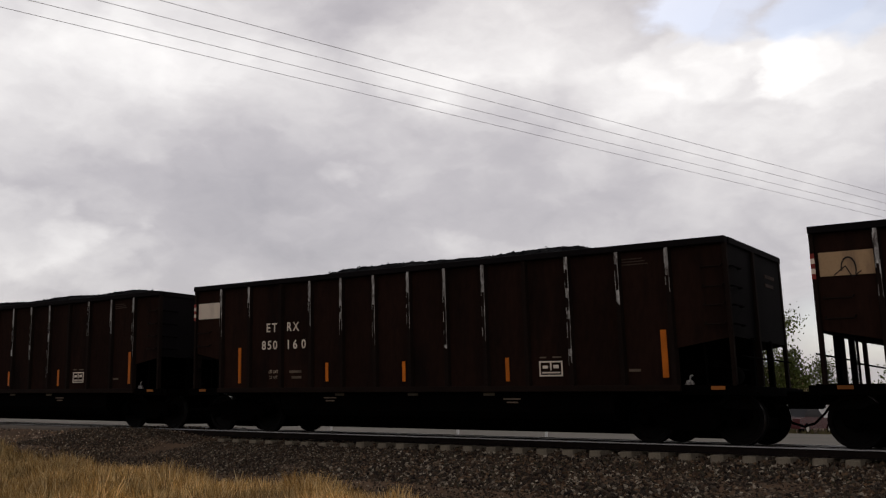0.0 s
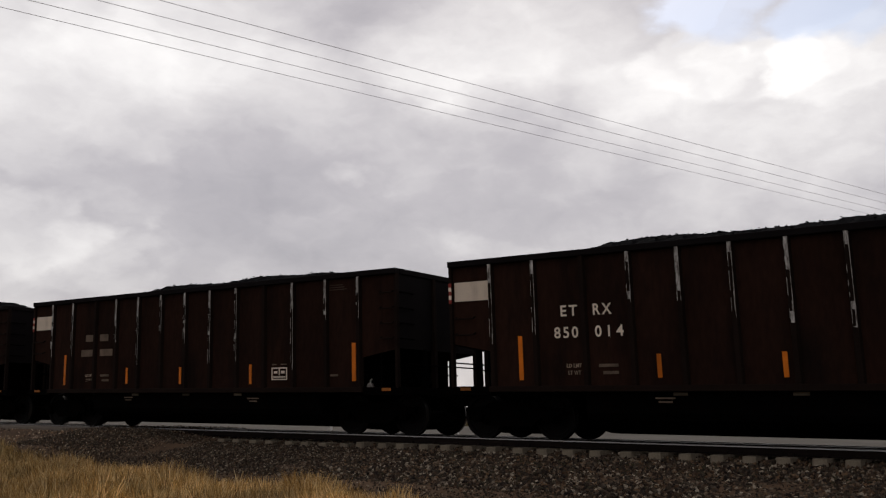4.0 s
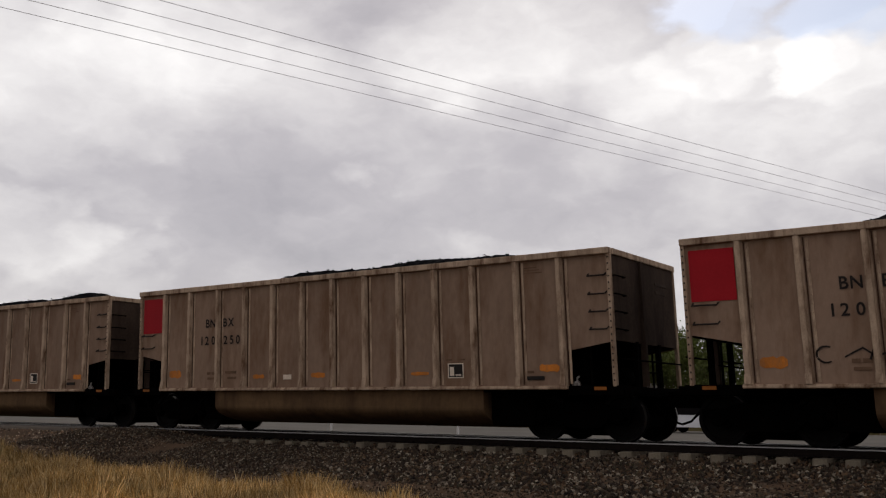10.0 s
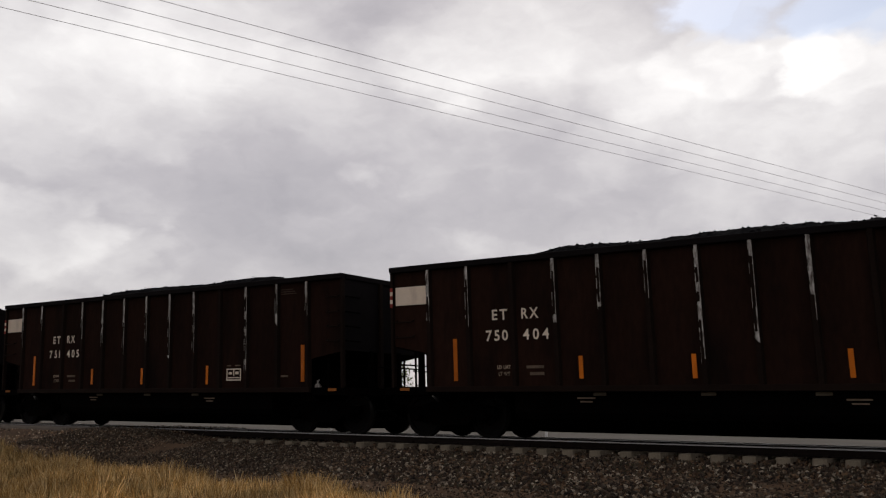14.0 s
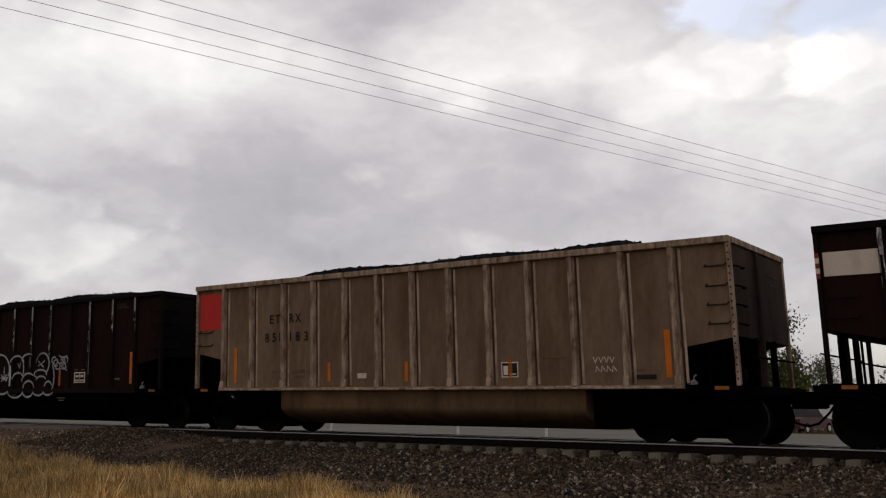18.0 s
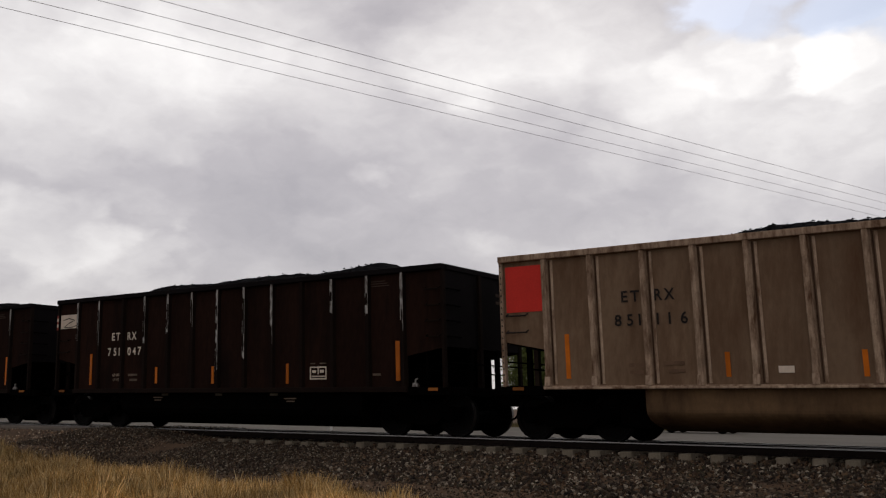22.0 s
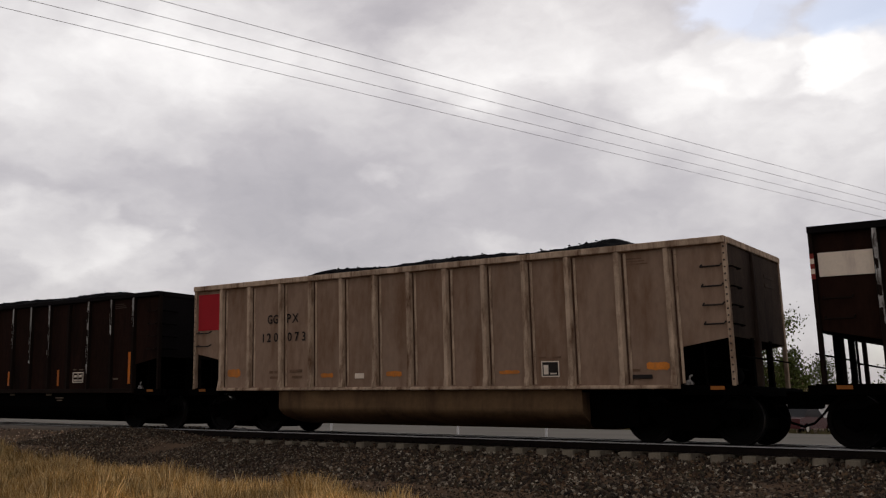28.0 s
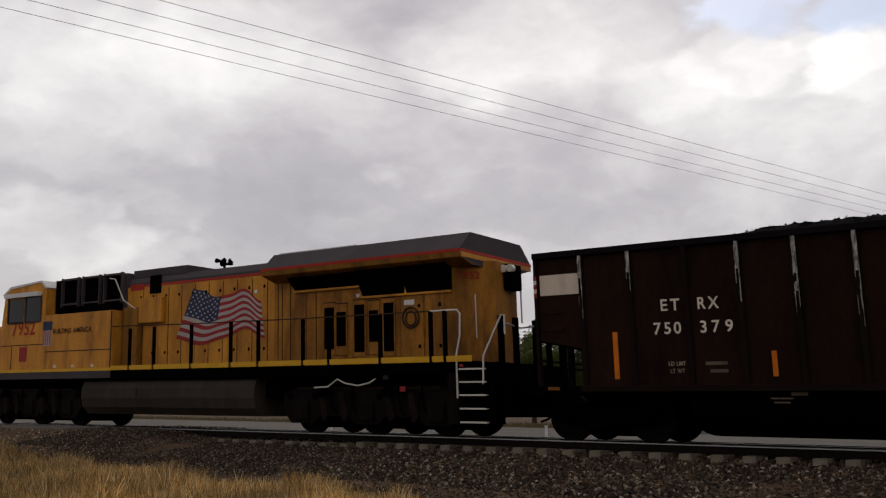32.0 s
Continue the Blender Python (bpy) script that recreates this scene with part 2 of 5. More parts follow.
def mesh_of(name, bm, material, lean=0.0, smooth=False):
    if lean:
        for v in bm.verts:
            v.co.x -= lean * (v.co.z - 2.2)
    me = bpy.data.meshes.new(name)
    bm.to_mesh(me)
    bm.free()
    for m in (material if isinstance(material, (list, tuple)) else [material]):
        me.materials.append(m)
    if smooth:
        for f in me.polygons:
            f.use_smooth = True
    return me


def part(name, bm, material, parent, label="", lean=0.0, smooth=False):
    """One mesh object under a thing or a part. bm may be a mesh that is shared."""
    me = bm if isinstance(bm, bpy.types.Mesh) else mesh_of(name, bm, material, lean, smooth)
    ob = new(name, me)
    ob.parent = parent
    if label:
        tagged(ob, label)
    return ob


def thing(name, label, category, group="", m=None, kind=""):
    ob = new(name)
    ob.empty_display_size = 0.2
    tagged(ob, label, category, group, kind)
    if m is not None:
        ob.matrix_basis = m
    return ob


def setting(name, bm, material, label, category, kind="structure", smooth=False):
    return tagged(new(name, mesh_of(name, bm, material, 0.0, smooth)), label, category, "", kind)


GLYPHS = {}


def glyph(ch):
    """Outline of one character of the built-in font as (points, faces, advance), height about 1."""
    if ch not in GLYPHS:
        cu = bpy.data.curves.new("glyph", "FONT")
        cu.body, cu.resolution_u, cu.size, cu.offset = ch, 3, 1.0, 0.018
        ob = bpy.data.objects.new("glyph", cu)
        scene.collection.objects.link(ob)
        bpy.context.view_layer.update()
        me = ob.to_mesh()
        pts = [(v.co.x, v.co.y) for v in me.vertices]
        faces = [tuple(f.vertices) for f in me.polygons]
        ob.to_mesh_clear()
        bpy.data.objects.remove(ob)
        bpy.data.curves.remove(cu)
        x0 = min(q[0] for q in pts)
        GLYPHS[ch] = ([(q[0] - x0, q[1]) for q in pts], faces, max(q[0] for q in pts) - x0)
    return GLYPHS[ch]


def letters(text, x0, x1, y, z, height):
    """Writing in the x-z plane that faces -y, from x0 to x1, its foot at z; letters keep their shape, the gaps take up the rest."""
    bm = bmesh.new()
    s = height / 0.69
    wide = [glyph(ch)[2] * s if ch != " " else height * 0.45 for ch in text]
    squeeze = min(1.0, (x1 - x0) * 0.92 / sum(wide))
    gap = (x1 - x0 - sum(wide) * squeeze) / max(1, len(text) - 1)
    x = x0
    for ch, w in zip(text, wide):
        if ch != " ":
            pts, faces, adv = glyph(ch)
            vs = [bm.verts.new((x + px * s * squeeze, y, z + pz * s)) for px, pz in pts]
            for f in faces:
                bm.faces.new([vs[i] for i in f])
        x += w * squeeze + gap
    return bm


# ------------------------------------------------------------------ sky: a drifting cloud layer over the clear sky
def bearing(az, el):
    a, e = radians(az), radians(el)
    return Vector((math.sin(a) * math.cos(e), math.cos(a) * math.cos(e), math.sin(e)))


def cloud_material():
    m = bpy.data.materials.new("cloud_layer")
    m.use_nodes = True
    n, k = m.node_tree.nodes, m.node_tree.links
    n.clear()
    co = n.new("ShaderNodeTexCoord")
    nrm = n.new("ShaderNodeVectorMath")
    nrm.operation = "NORMALIZE"
    k.new(co.outputs["Object"], nrm.inputs[0])
    flat = n.new("ShaderNodeVectorMath")
    flat.operation = "MULTIPLY"
    flat.inputs[1].default_value = (1, 1, 1.8)
    k.new(nrm.outputs[0], flat.inputs[0])

    def noise_of(scale, detail, rough, offset):
        t, ad = n.new("ShaderNodeTexNoise"), n.new("ShaderNodeVectorMath")
        ad.inputs[1].default_value = offset
        k.new(flat.outputs[0], ad.inputs[0])
        k.new(ad.outputs[0], t.inputs["Vector"])
        t.inputs["Scale"].default_value, t.inputs["Detail"].default_value, t.inputs["Roughness"].default_value = scale, detail, rough
        return t

    def calc(op, a, b, c=None):
        q = n.new("ShaderNodeMath")
        q.operation = op
        for i, v in enumerate((a, b, c)):
            if v is None:
                continue
            if isinstance(v, (int, float)):
                q.inputs[i].default_value = v
            else:
                k.new(v, q.inputs[i])
        return q.outputs[0]

    warp = noise_of(15, 7, 0.52, (4, 1, 2))
    shift = n.new("ShaderNodeVectorMath")
    shift.operation = "MULTIPLY_ADD"
    k.new(warp.outputs["Color"], shift.inputs[0])
    shift.inputs[1].default_value = (0.09, 0.09, 0.09)
    k.new(flat.outputs[0], shift.inputs[2])

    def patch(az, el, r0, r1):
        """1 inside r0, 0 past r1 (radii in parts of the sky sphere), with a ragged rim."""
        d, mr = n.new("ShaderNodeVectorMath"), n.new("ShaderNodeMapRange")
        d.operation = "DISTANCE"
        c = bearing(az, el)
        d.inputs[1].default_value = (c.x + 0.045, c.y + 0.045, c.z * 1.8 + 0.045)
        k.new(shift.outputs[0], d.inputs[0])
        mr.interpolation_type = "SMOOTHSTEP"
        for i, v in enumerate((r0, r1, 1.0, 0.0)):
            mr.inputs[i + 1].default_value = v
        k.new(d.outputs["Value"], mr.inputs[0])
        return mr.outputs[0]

    broad = noise_of(4.5, 6, 0.5, (0, 0, 0))
    tone = calc("MULTIPLY_ADD", broad.outputs[0], 0.5, 0.15)
    puffs = noise_of(13, 7, 0.5, (7, 3, 1))
    k.new(shift.outputs[0], puffs.inputs["Vector"])
    tone = calc("MULTIPLY_ADD", puffs.outputs[0], 0.35, tone)
    wisps = noise_of(34, 6, 0.5, (2, 9, 5))
    k.new(shift.outputs[0], wisps.inputs["Vector"])
    tone = calc("MULTIPLY_ADD", wisps.outputs[0], 0.07, tone)
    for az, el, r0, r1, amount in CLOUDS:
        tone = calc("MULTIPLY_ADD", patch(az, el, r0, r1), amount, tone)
    ramp = n.new("ShaderNodeValToRGB")
    e = ramp.color_ramp.elements
    e[0].position, e[0].color = 0.35, (0.40, 0.375, 0.40, 1)
    e[1].position, e[1].color = 1.0, (1.06, 1.025, 1.0, 1)
    for pos, c in ((0.55, (0.53, 0.497, 0.515, 1)), (0.75, (0.755, 0.718, 0.715, 1))):
        q = e.new(pos)
        q.color = c
    k.new(tone, ramp.inputs[0])
    # the cloud is thick and dull overhead and behind, thin and bright towards the hidden sun
    facing = n.new("ShaderNodeVectorMath")
    facing.operation = "DOT_PRODUCT"
    facing.inputs[1].default_value = bearing(-34, 14)
    k.new(nrm.outputs[0], facing.inputs[0])
    thick = n.new("ShaderNodeMapRange")
    thick.interpolation_type = "SMOOTHSTEP"
    for i, v in enumerate((0.25, 0.88, SKY_BACK, 1.0)):
        thick.inputs[i + 1].default_value = v
    k.new(facing.outputs["Value"], thick.inputs[0])
    shade = n.new("ShaderNodeVectorMath")
    shade.operation = "SCALE"
    k.new(ramp.outputs[0], shade.inputs[0])
    k.new(thick.outputs[0], shade.inputs["Scale"])
    thin = None
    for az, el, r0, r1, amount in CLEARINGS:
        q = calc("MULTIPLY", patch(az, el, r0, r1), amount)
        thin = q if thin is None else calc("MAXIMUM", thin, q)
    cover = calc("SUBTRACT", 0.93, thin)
    em, tr, mx, out = (n.new("ShaderNode" + s) for s in ("Emission", "BsdfTransparent", "MixShader", "OutputMaterial"))
    em.inputs["Strength"].default_value = 1.0
    k.new(shade.outputs[0], em.inputs[0])
    k.new(cover, mx.inputs[0])
    k.new(tr.outputs[0], mx.inputs[1])
    k.new(em.outputs[0], mx.inputs[2])
    k.new(mx.outputs[0], out.inputs["Surface"])
    return m


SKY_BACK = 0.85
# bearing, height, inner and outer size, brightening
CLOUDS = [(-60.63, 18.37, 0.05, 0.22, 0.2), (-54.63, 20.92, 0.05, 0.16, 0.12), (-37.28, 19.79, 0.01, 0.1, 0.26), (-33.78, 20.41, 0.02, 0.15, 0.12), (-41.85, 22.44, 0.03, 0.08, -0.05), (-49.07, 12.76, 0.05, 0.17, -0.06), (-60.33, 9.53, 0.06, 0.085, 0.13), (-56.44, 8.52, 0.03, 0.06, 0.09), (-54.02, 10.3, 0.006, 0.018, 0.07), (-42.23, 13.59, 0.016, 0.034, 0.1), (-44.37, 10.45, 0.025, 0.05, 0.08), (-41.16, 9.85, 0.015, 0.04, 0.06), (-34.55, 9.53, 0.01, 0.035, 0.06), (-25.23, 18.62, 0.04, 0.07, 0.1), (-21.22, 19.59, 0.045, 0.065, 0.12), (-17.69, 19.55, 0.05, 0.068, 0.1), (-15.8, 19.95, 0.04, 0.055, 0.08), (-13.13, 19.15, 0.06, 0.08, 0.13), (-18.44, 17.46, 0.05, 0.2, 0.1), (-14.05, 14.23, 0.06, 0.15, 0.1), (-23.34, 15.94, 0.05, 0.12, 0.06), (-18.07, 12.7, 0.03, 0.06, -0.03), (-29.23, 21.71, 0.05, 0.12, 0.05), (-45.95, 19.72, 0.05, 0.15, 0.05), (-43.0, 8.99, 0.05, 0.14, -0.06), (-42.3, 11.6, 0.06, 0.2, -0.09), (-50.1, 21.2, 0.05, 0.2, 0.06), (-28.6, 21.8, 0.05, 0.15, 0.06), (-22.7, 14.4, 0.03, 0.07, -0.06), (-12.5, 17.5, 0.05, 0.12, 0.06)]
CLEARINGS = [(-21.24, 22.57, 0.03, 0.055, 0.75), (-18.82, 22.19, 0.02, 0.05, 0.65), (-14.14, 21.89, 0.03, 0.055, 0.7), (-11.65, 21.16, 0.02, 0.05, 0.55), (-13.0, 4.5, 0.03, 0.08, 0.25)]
bm = bmesh.new()
bmesh.ops.create_icosphere(bm, subdivisions=5, radius=3000)
bmesh.ops.delete(bm, geom=[v for v in bm.verts if v.co.z < -400], context="VERTS")
bmesh.ops.reverse_faces(bm, faces=bm.faces[:])
cloud_layer = setting("backdrop_clouds", bm, cloud_material(), "pale grey overcast cloud layer with thin blue gaps", "sky", smooth=True)


# ------------------------------------------------------------------ ground
def ground_material():
    m = mat("ground_earth", (0.105, 0.066, 0.039), 0.95, vary=0.35, scale=1.5, bump=0.4, dirt=(0.056, 0.037, 0.025), dirt_amount=0.6)
    return m


def ground_height(y, x=0.0):
    bed = float(np.interp(y, (13.6, 14.6, 17.2, 17.6, 17.9, 20.3, 23.5, 27.0), (0.0, 0.10, 0.46, 0.50, 0.58, 0.58, 0.15, 0.2)))
    if x > -20.3:
        return bed
    ramp_ = float(np.interp(y, (8.0, 12.0, 15.4, 16.6, 21.4, 23.0, 27.0), (0.0, 0.12, 0.56, 0.775, 0.775, 0.6, 0.2)))
    w = min(1.0, (-20.3 - x) / 2.8)
    return bed + (ramp_ - bed) * w * w * (3 - 2 * w)


bm = bmesh.new()
ys = [-2800, -60, -10, 4, 10, 12, 13.0, 13.6, 14.1, 14.6, 15.2, 15.9, 16.6, 17.0, 17.2, 17.6, 17.9, 18.3, 19.5, 20.3, 21.4, 22.5, 23.5, 25, 27, 30, 40, 55, 80, 120, 250, 700, 2800]
xs = [-2800, -700, -250, -120, -70, -50, -42] + [-40 + 1.0 * i for i in range(52)] + [14, 18, 25, 40, 80, 250, 700, 2800]
grid = [[bm.verts.new((x, y, ground_height(y, x) + (0.05 * noise.noise((x * 0.5, y * 0.8, 0)) if -41 < x < 13 and 4 < y < 16.9 else 0))) for x in xs] for y in ys]
for r0, r1 in zip(grid, grid[1:]):
    for i in range(len(xs) - 1):
        bm.faces.new((r0[i], r0[i + 1], r1[i + 1], r1[i]))
setting("ground", bm, ground_material(), "bare brown earth and gravel beside the railway", "ground", smooth=True)


def slab(x0, x1, y0, y1, z0, z1, turn=0.0, at=(0, 0)):
    bm = box(bmesh.new(), x0, x1, y0, y1, z0, z1)
    bmesh.ops.rotate(bm, verts=bm.verts[:], cent=(at[0], at[1], 0), matrix=Matrix.Rotation(radians(turn), 3, "Z"))
    return bm


setting("road_beyond", slab(-400, 300, 36.5, 54.0, 0.1, 0.28), LOT, "pale grey paved road running along the railway", "road")
setting("road_crossing", slab(-36.5, -25.2, 16.3, 21.5, 0.3, 0.795), ASPHALT, "grey dusty asphalt level crossing flush with the rails", "road")
setting("road_near", slab(-36.5, -28.0, -60, 8.0, -0.1, 0.03), ASPHALT, "grey asphalt road leading to the level crossing", "road")

# track: rails and concrete ties
for side, nm in ((-1, "rail"), (1, "rail")):
    y = YC + side * 0.7525
    ob = thing(nm, "long steel rail with a shiny worn head", "rail", "rails of the track")
    prof = [(-0.07, 0.0), (0.07, 0.0), (0.07, 0.012), (0.012, 0.03), (0.012, 0.13), (0.034, 0.14), (0.036, 0.166), (-0.036, 0.166), (-0.034, 0.14), (-0.012, 0.13), (-0.012, 0.03), (-0.07, 0.012)]
    part("rail_web", prism(bmesh.new(), [(y + a, RAIL - 0.17 + b) for a, b in prof], -400, 300, "x"), RAILSIDE, ob)
    part("rail_head", prism(bmesh.new(), [(y - 0.039, RAIL - 0.03), (y + 0.039, RAIL - 0.03), (y + 0.038, RAIL - 0.012), (y + 0.024, RAIL), (y - 0.024, RAIL), (y - 0.038, RAIL - 0.012)], -400, 300, "x"), STEEL, ob, "polished running surface")


def tie_mesh():
    bm = bmesh.new()
    hw = 1.295
    prism(bm, [(-0.14, -0.18), (0.14, -0.18), (0.12, 0.0), (-0.12, 0.0)], -hw, hw, "y")
    bmesh.ops.bevel(bm, geom=[e for e in bm.edges if abs(e.verts[0].co.y - e.verts[1].co.y) < 0.01], offset=0.02, segments=1, affect="EDGES")
    return mesh_of("tie", bm, TIE)


tie = tie_mesh()
clip = mesh_of("rail_clip", block(-0.05, 0.05, -0.035, 0.035, 0.0, 0.05, 0.01), RAILSIDE)
for i in range(70):
    x = -13.92 + 0.61 * (i - 22)
    if -36.8 < x < -20.6:
        continue
    ob = new("concrete_tie", tie)
    ob.matrix_basis = pose(x + random.uniform(-0.04, 0.04), YC + random.uniform(-0.02, 0.02), RAIL - 0.172 - (0.045 if x < -15.5 else 0.0), 0, random.uniform(-0.4, 0.4), random.uniform(-1.2, 1.2))
    tagged(ob, "weathered concrete tie half buried in ballast", "railway tie", "ties of the track")
    for s in (-1, 1):
        for o in (-0.1, 0.1):
            c = part("rail_clip", clip, None, ob)
            c.location = (0, s * 0.7525 + o, 0.0)

# ballast: broken stones
def stones(name, count, x0, x1, y0, y1, size, material, label, seed):
    rnd = random.Random(seed)
    vs, fs = [], []
    shape = [(1, 0, 0), (-1, 0, 0), (0, 1, 0), (0, -1, 0), (0, 0, 1), (0, 0, -1)]
    tri = [(0, 2, 4), (2, 1, 4), (1, 3, 4), (3, 0, 4), (2, 0, 5), (1, 2, 5), (3, 1, 5), (0, 3, 5)]
    for _ in range(count):
        x, y = rnd.uniform(x0, x1), rnd.uniform(y0, y1)
        s = rnd.uniform(*size)
        r = Euler((rnd.uniform(0, 6), rnd.uniform(0, 6), rnd.uniform(0, 6))).to_matrix()
        b = len(vs)
        z = ground_height(y, x) + s * 0.35
        for p in shape:
            q = r @ Vector((p[0] * s * rnd.uniform(0.6, 1.2), p[1] * s * rnd.uniform(0.6, 1.2), p[2] * s * rnd.uniform(0.6, 1.0)))
            vs.append((x + q.x, y + q.y, z + q.z))
        fs += [tuple(b + i for i in t) for t in tri]
    me = bpy.data.meshes.new(name)
    me.from_pydata(vs, [], fs)
    me.materials.append(material)
    return tagged(new(name, me), label, "ballast", "", "stuff")


def stone_material(name, k0):
    m = mat(name, (0.15, 0.13, 0.115), 0.9, vary=0.2, scale=9)
    n, k = m.node_tree.nodes, m.node_tree.links
    g, r = n.new("ShaderNodeNewGeometry"), n.new("ShaderNodeValToRGB")
    e = r.color_ramp.elements
    e[0].color, e[1].color = (0.009 * k0, 0.007 * k0, 0.006 * k0, 1), (0.42 * k0, 0.36 * k0, 0.27 * k0, 1)
    for pos, c in ((0.15, (0.044, 0.034, 0.026)), (0.28, (0.022, 0.013, 0.009)), (0.42, (0.06, 0.044, 0.031)), (0.52, (0.084, 0.047, 0.027)), (0.62, (0.044, 0.038, 0.021)), (0.74, (0.105, 0.083, 0.062)), (0.84, (0.15, 0.088, 0.046)), (0.93, (0.21, 0.17, 0.125))):
        q = e.new(pos)
        q.color = (c[0] * k0, c[1] * k0, c[2] * k0, 1)
    k.new(g.outputs["Random Per Island"], r.inputs[0])
    k.new(r.outputs[0], n["Principled BSDF"].inputs["Base Color"])
    return m


STONE = stone_material("ballast_stone", 0.86)
FINE_STONE = stone_material("fine_ballast_stone", 0.72)
DUSTY_STONE = stone_material("dusty_ballast_stone", 2.0)
stones("ballast_near", 27000, -14.5, 3, 14.3, 17.75, (0.014, 0.055), STONE, "loose grey-brown crushed stone ballast on the track shoulder", 1)
stones("ballast_fine", 34000, -24.5, -13.8, 14.3, 17.75, (0.01, 0.036), FINE_STONE, "finer dark ballast on the track shoulder near the crossing", 5)
stones("ballast_between", 9000, -26, 3, 17.7, 21.0, (0.02, 0.05), STONE, "crushed stone ballast between the ties", 2)
stones("ballast_far_left", 20000, -42, -21, 12.5, 16.6, (0.008, 0.03), DUSTY_STONE, "fine stone spread on the ramp of the level crossing", 3)
stones("gravel_strip", 24000, -26, 2, 11.0, 14.6, (0.008, 0.03), STONE, "thin scatter of gravel on bare earth", 4)


# dry grass: blades in tufts
def grass_edge(x):
    return 11.2 + (-9.0 - x) * 0.155 + 0.5 * noise.noise((x * 0.35, 3.3, 0))


def grass_field(name, count, material, label, seed, h0, h1, test):
    rnd = random.Random(seed)
    vs, fs = [], []
    made = 0
    while made < count:
        x, y = rnd.uniform(-34, -6), rnd.uniform(5.0, 15.5)
        if not test(x, y, rnd):
            continue
        made += 1
        clump = 0.62 + 0.75 * noise.noise((x * 0.9, y * 0.9, 5.0)) + 0.45 * noise.noise((x * 2.6, y * 2.6, 8.0))
        for _ in range(3):
            h = rnd.uniform(h0, h1) * max(0.22, clump)
            a, lean_ = rnd.uniform(0, 6.28), rnd.uniform(0.05, 0.5) * h
            w = rnd.uniform(0.0025, 0.0065)
            bx, by = x + rnd.gauss(0, 0.04), y + rnd.gauss(0, 0.04)
            dx, dy = math.cos(a) * lean_, math.sin(a) * lean_
            px, py = math.cos(rnd.uniform(-0.9, 0.9)) * w, math.sin(rnd.uniform(-0.9, 0.9)) * w
            b, z = len(vs), ground_height(by, bx)
            vs += [(bx - px, by - py, z), (bx + px, by + py, z), (bx + dx * 0.4 + px, by + dy * 0.4 + py, z + h * 0.6), (bx + dx * 0.4 - px, by + dy * 0.4 - py, z + h * 0.6), (bx + dx, by + dy, z + h)]
            fs += [(b, b + 1, b + 2, b + 3), (b + 3, b + 2, b + 4)]
    me = bpy.data.meshes.new(name)
    me.from_pydata(vs, [], fs)
    me.materials.append(material)
    return tagged(new(name, me), label, "grass", "", "stuff")


def in_patch(x, y, rnd):
    e = grass_edge(x)
    if y > e + 0.3 * rnd.random() or x > -7.2 - (y - 9.0) * 0.35:
        return False
    return x / y > -2.3 and rnd.random() < 0.3 + 0.7 * min(1, (e - y) / 0.8 + 0.3)


grass_field("dry_grass", 46000, STRAW, "tall dry golden grass on the verge", 11, 0.22, 0.52, in_patch)
grass_field("grass_wisps", 2200, WISP, "pale seed stalks standing above the dry grass", 13, 0.3, 0.55, in_patch)
grass_field("green_grass", 12000, GREENGRASS, "patches of greener grass among the dry grass", 12, 0.15, 0.38, lambda x, y, r: in_patch(x, y, r) and (noise.noise((x * 0.45, y * 0.45, 9)) > 0.12 or (x / y < -1.12 and noise.noise((x * 0.8, y * 0.8, 2)) > 0.05)))

# overhead wires along the crossing road: offset from the eye, height, rise
WD, WN = Vector((math.sin(radians(14.5)), math.cos(radians(14.5)))), Vector((math.cos(radians(14.5)), -math.sin(radians(14.5))))
for off, z0, rise in ((-16.74, 8.88, 0.0165), (-17.49, 8.89, 0.0158), (-18.27, 8.87, 0.0165), (-18.96, 8.88, 0.0155)):
    pts = []
    for i in range(30):
        s = -30 + i * 6.0
        q = WN * off + WD * s
        pts.append((q.x, q.y, z0 + rise * s + 0.00002 * (s - 20) ** 2))
    tagged(new("overhead_wire", mesh_of("overhead_wire", tube(bmesh.new(), pts, 0.006, 6), WIRE)), "thin weathered grey overhead power line wire", "wire", "overhead wires", "structure")


# ------------------------------------------------------------------ coal cars
X0, X1 = 0.778, L - 0.778            # body ends
BAYS = (1.055, 1.055, 1.135, 1.022, 1.022, 1.022, 1.022, 1.022, 1.022, 1.022, 1.022, 1.115, 1.045, 1.12)     # first, third and last bays are wider
POSTS = [X0 + sum(BAYS[:i]) for i in range(14)] + [X1]
HW, TOP, SILL = 1.60, 3.83, 1.08
WHEEL_R = 0.4826
AXLES = (1.03, 2.81, L - 2.81, L - 1.03)
LEAN_AT = lambda z: -LEAN * (z - 2.2)
MESH = {}


def shared(key, make, material, smooth=False, lean=True):
    """One mesh for all alike pieces."""
    if key not in MESH:
        MESH[key] = mesh_of(key[0] if isinstance(key, tuple) else key, make(), material, LEAN if lean else 0.0, smooth)
    return MESH[key]


def side_plate(s):
    pts = [(X0, 2.02), (POSTS[1], 1.82), (POSTS[1], SILL), (POSTS[13], SILL), (POSTS[13], 1.78), (X1, 1.96), (X1, TOP - 0.1), (X0, TOP - 0.1)]
    return prism(bmesh.new(), pts, s * (HW - 0.06), s * (HW - 0.03), "y")


def post_bm(i, s, wide=0.075):
    x = POSTS[i]
    bm = bmesh.new()
    prism(bm, [(x - wide, s * (HW - 0.06)), (x + wide, s * (HW - 0.06)), (x + wide * 0.55, s * (HW + 0.055)), (x - wide * 0.55, s * (HW + 0.055))], SILL + 0.01, TOP - 0.11, "z")
    return bm


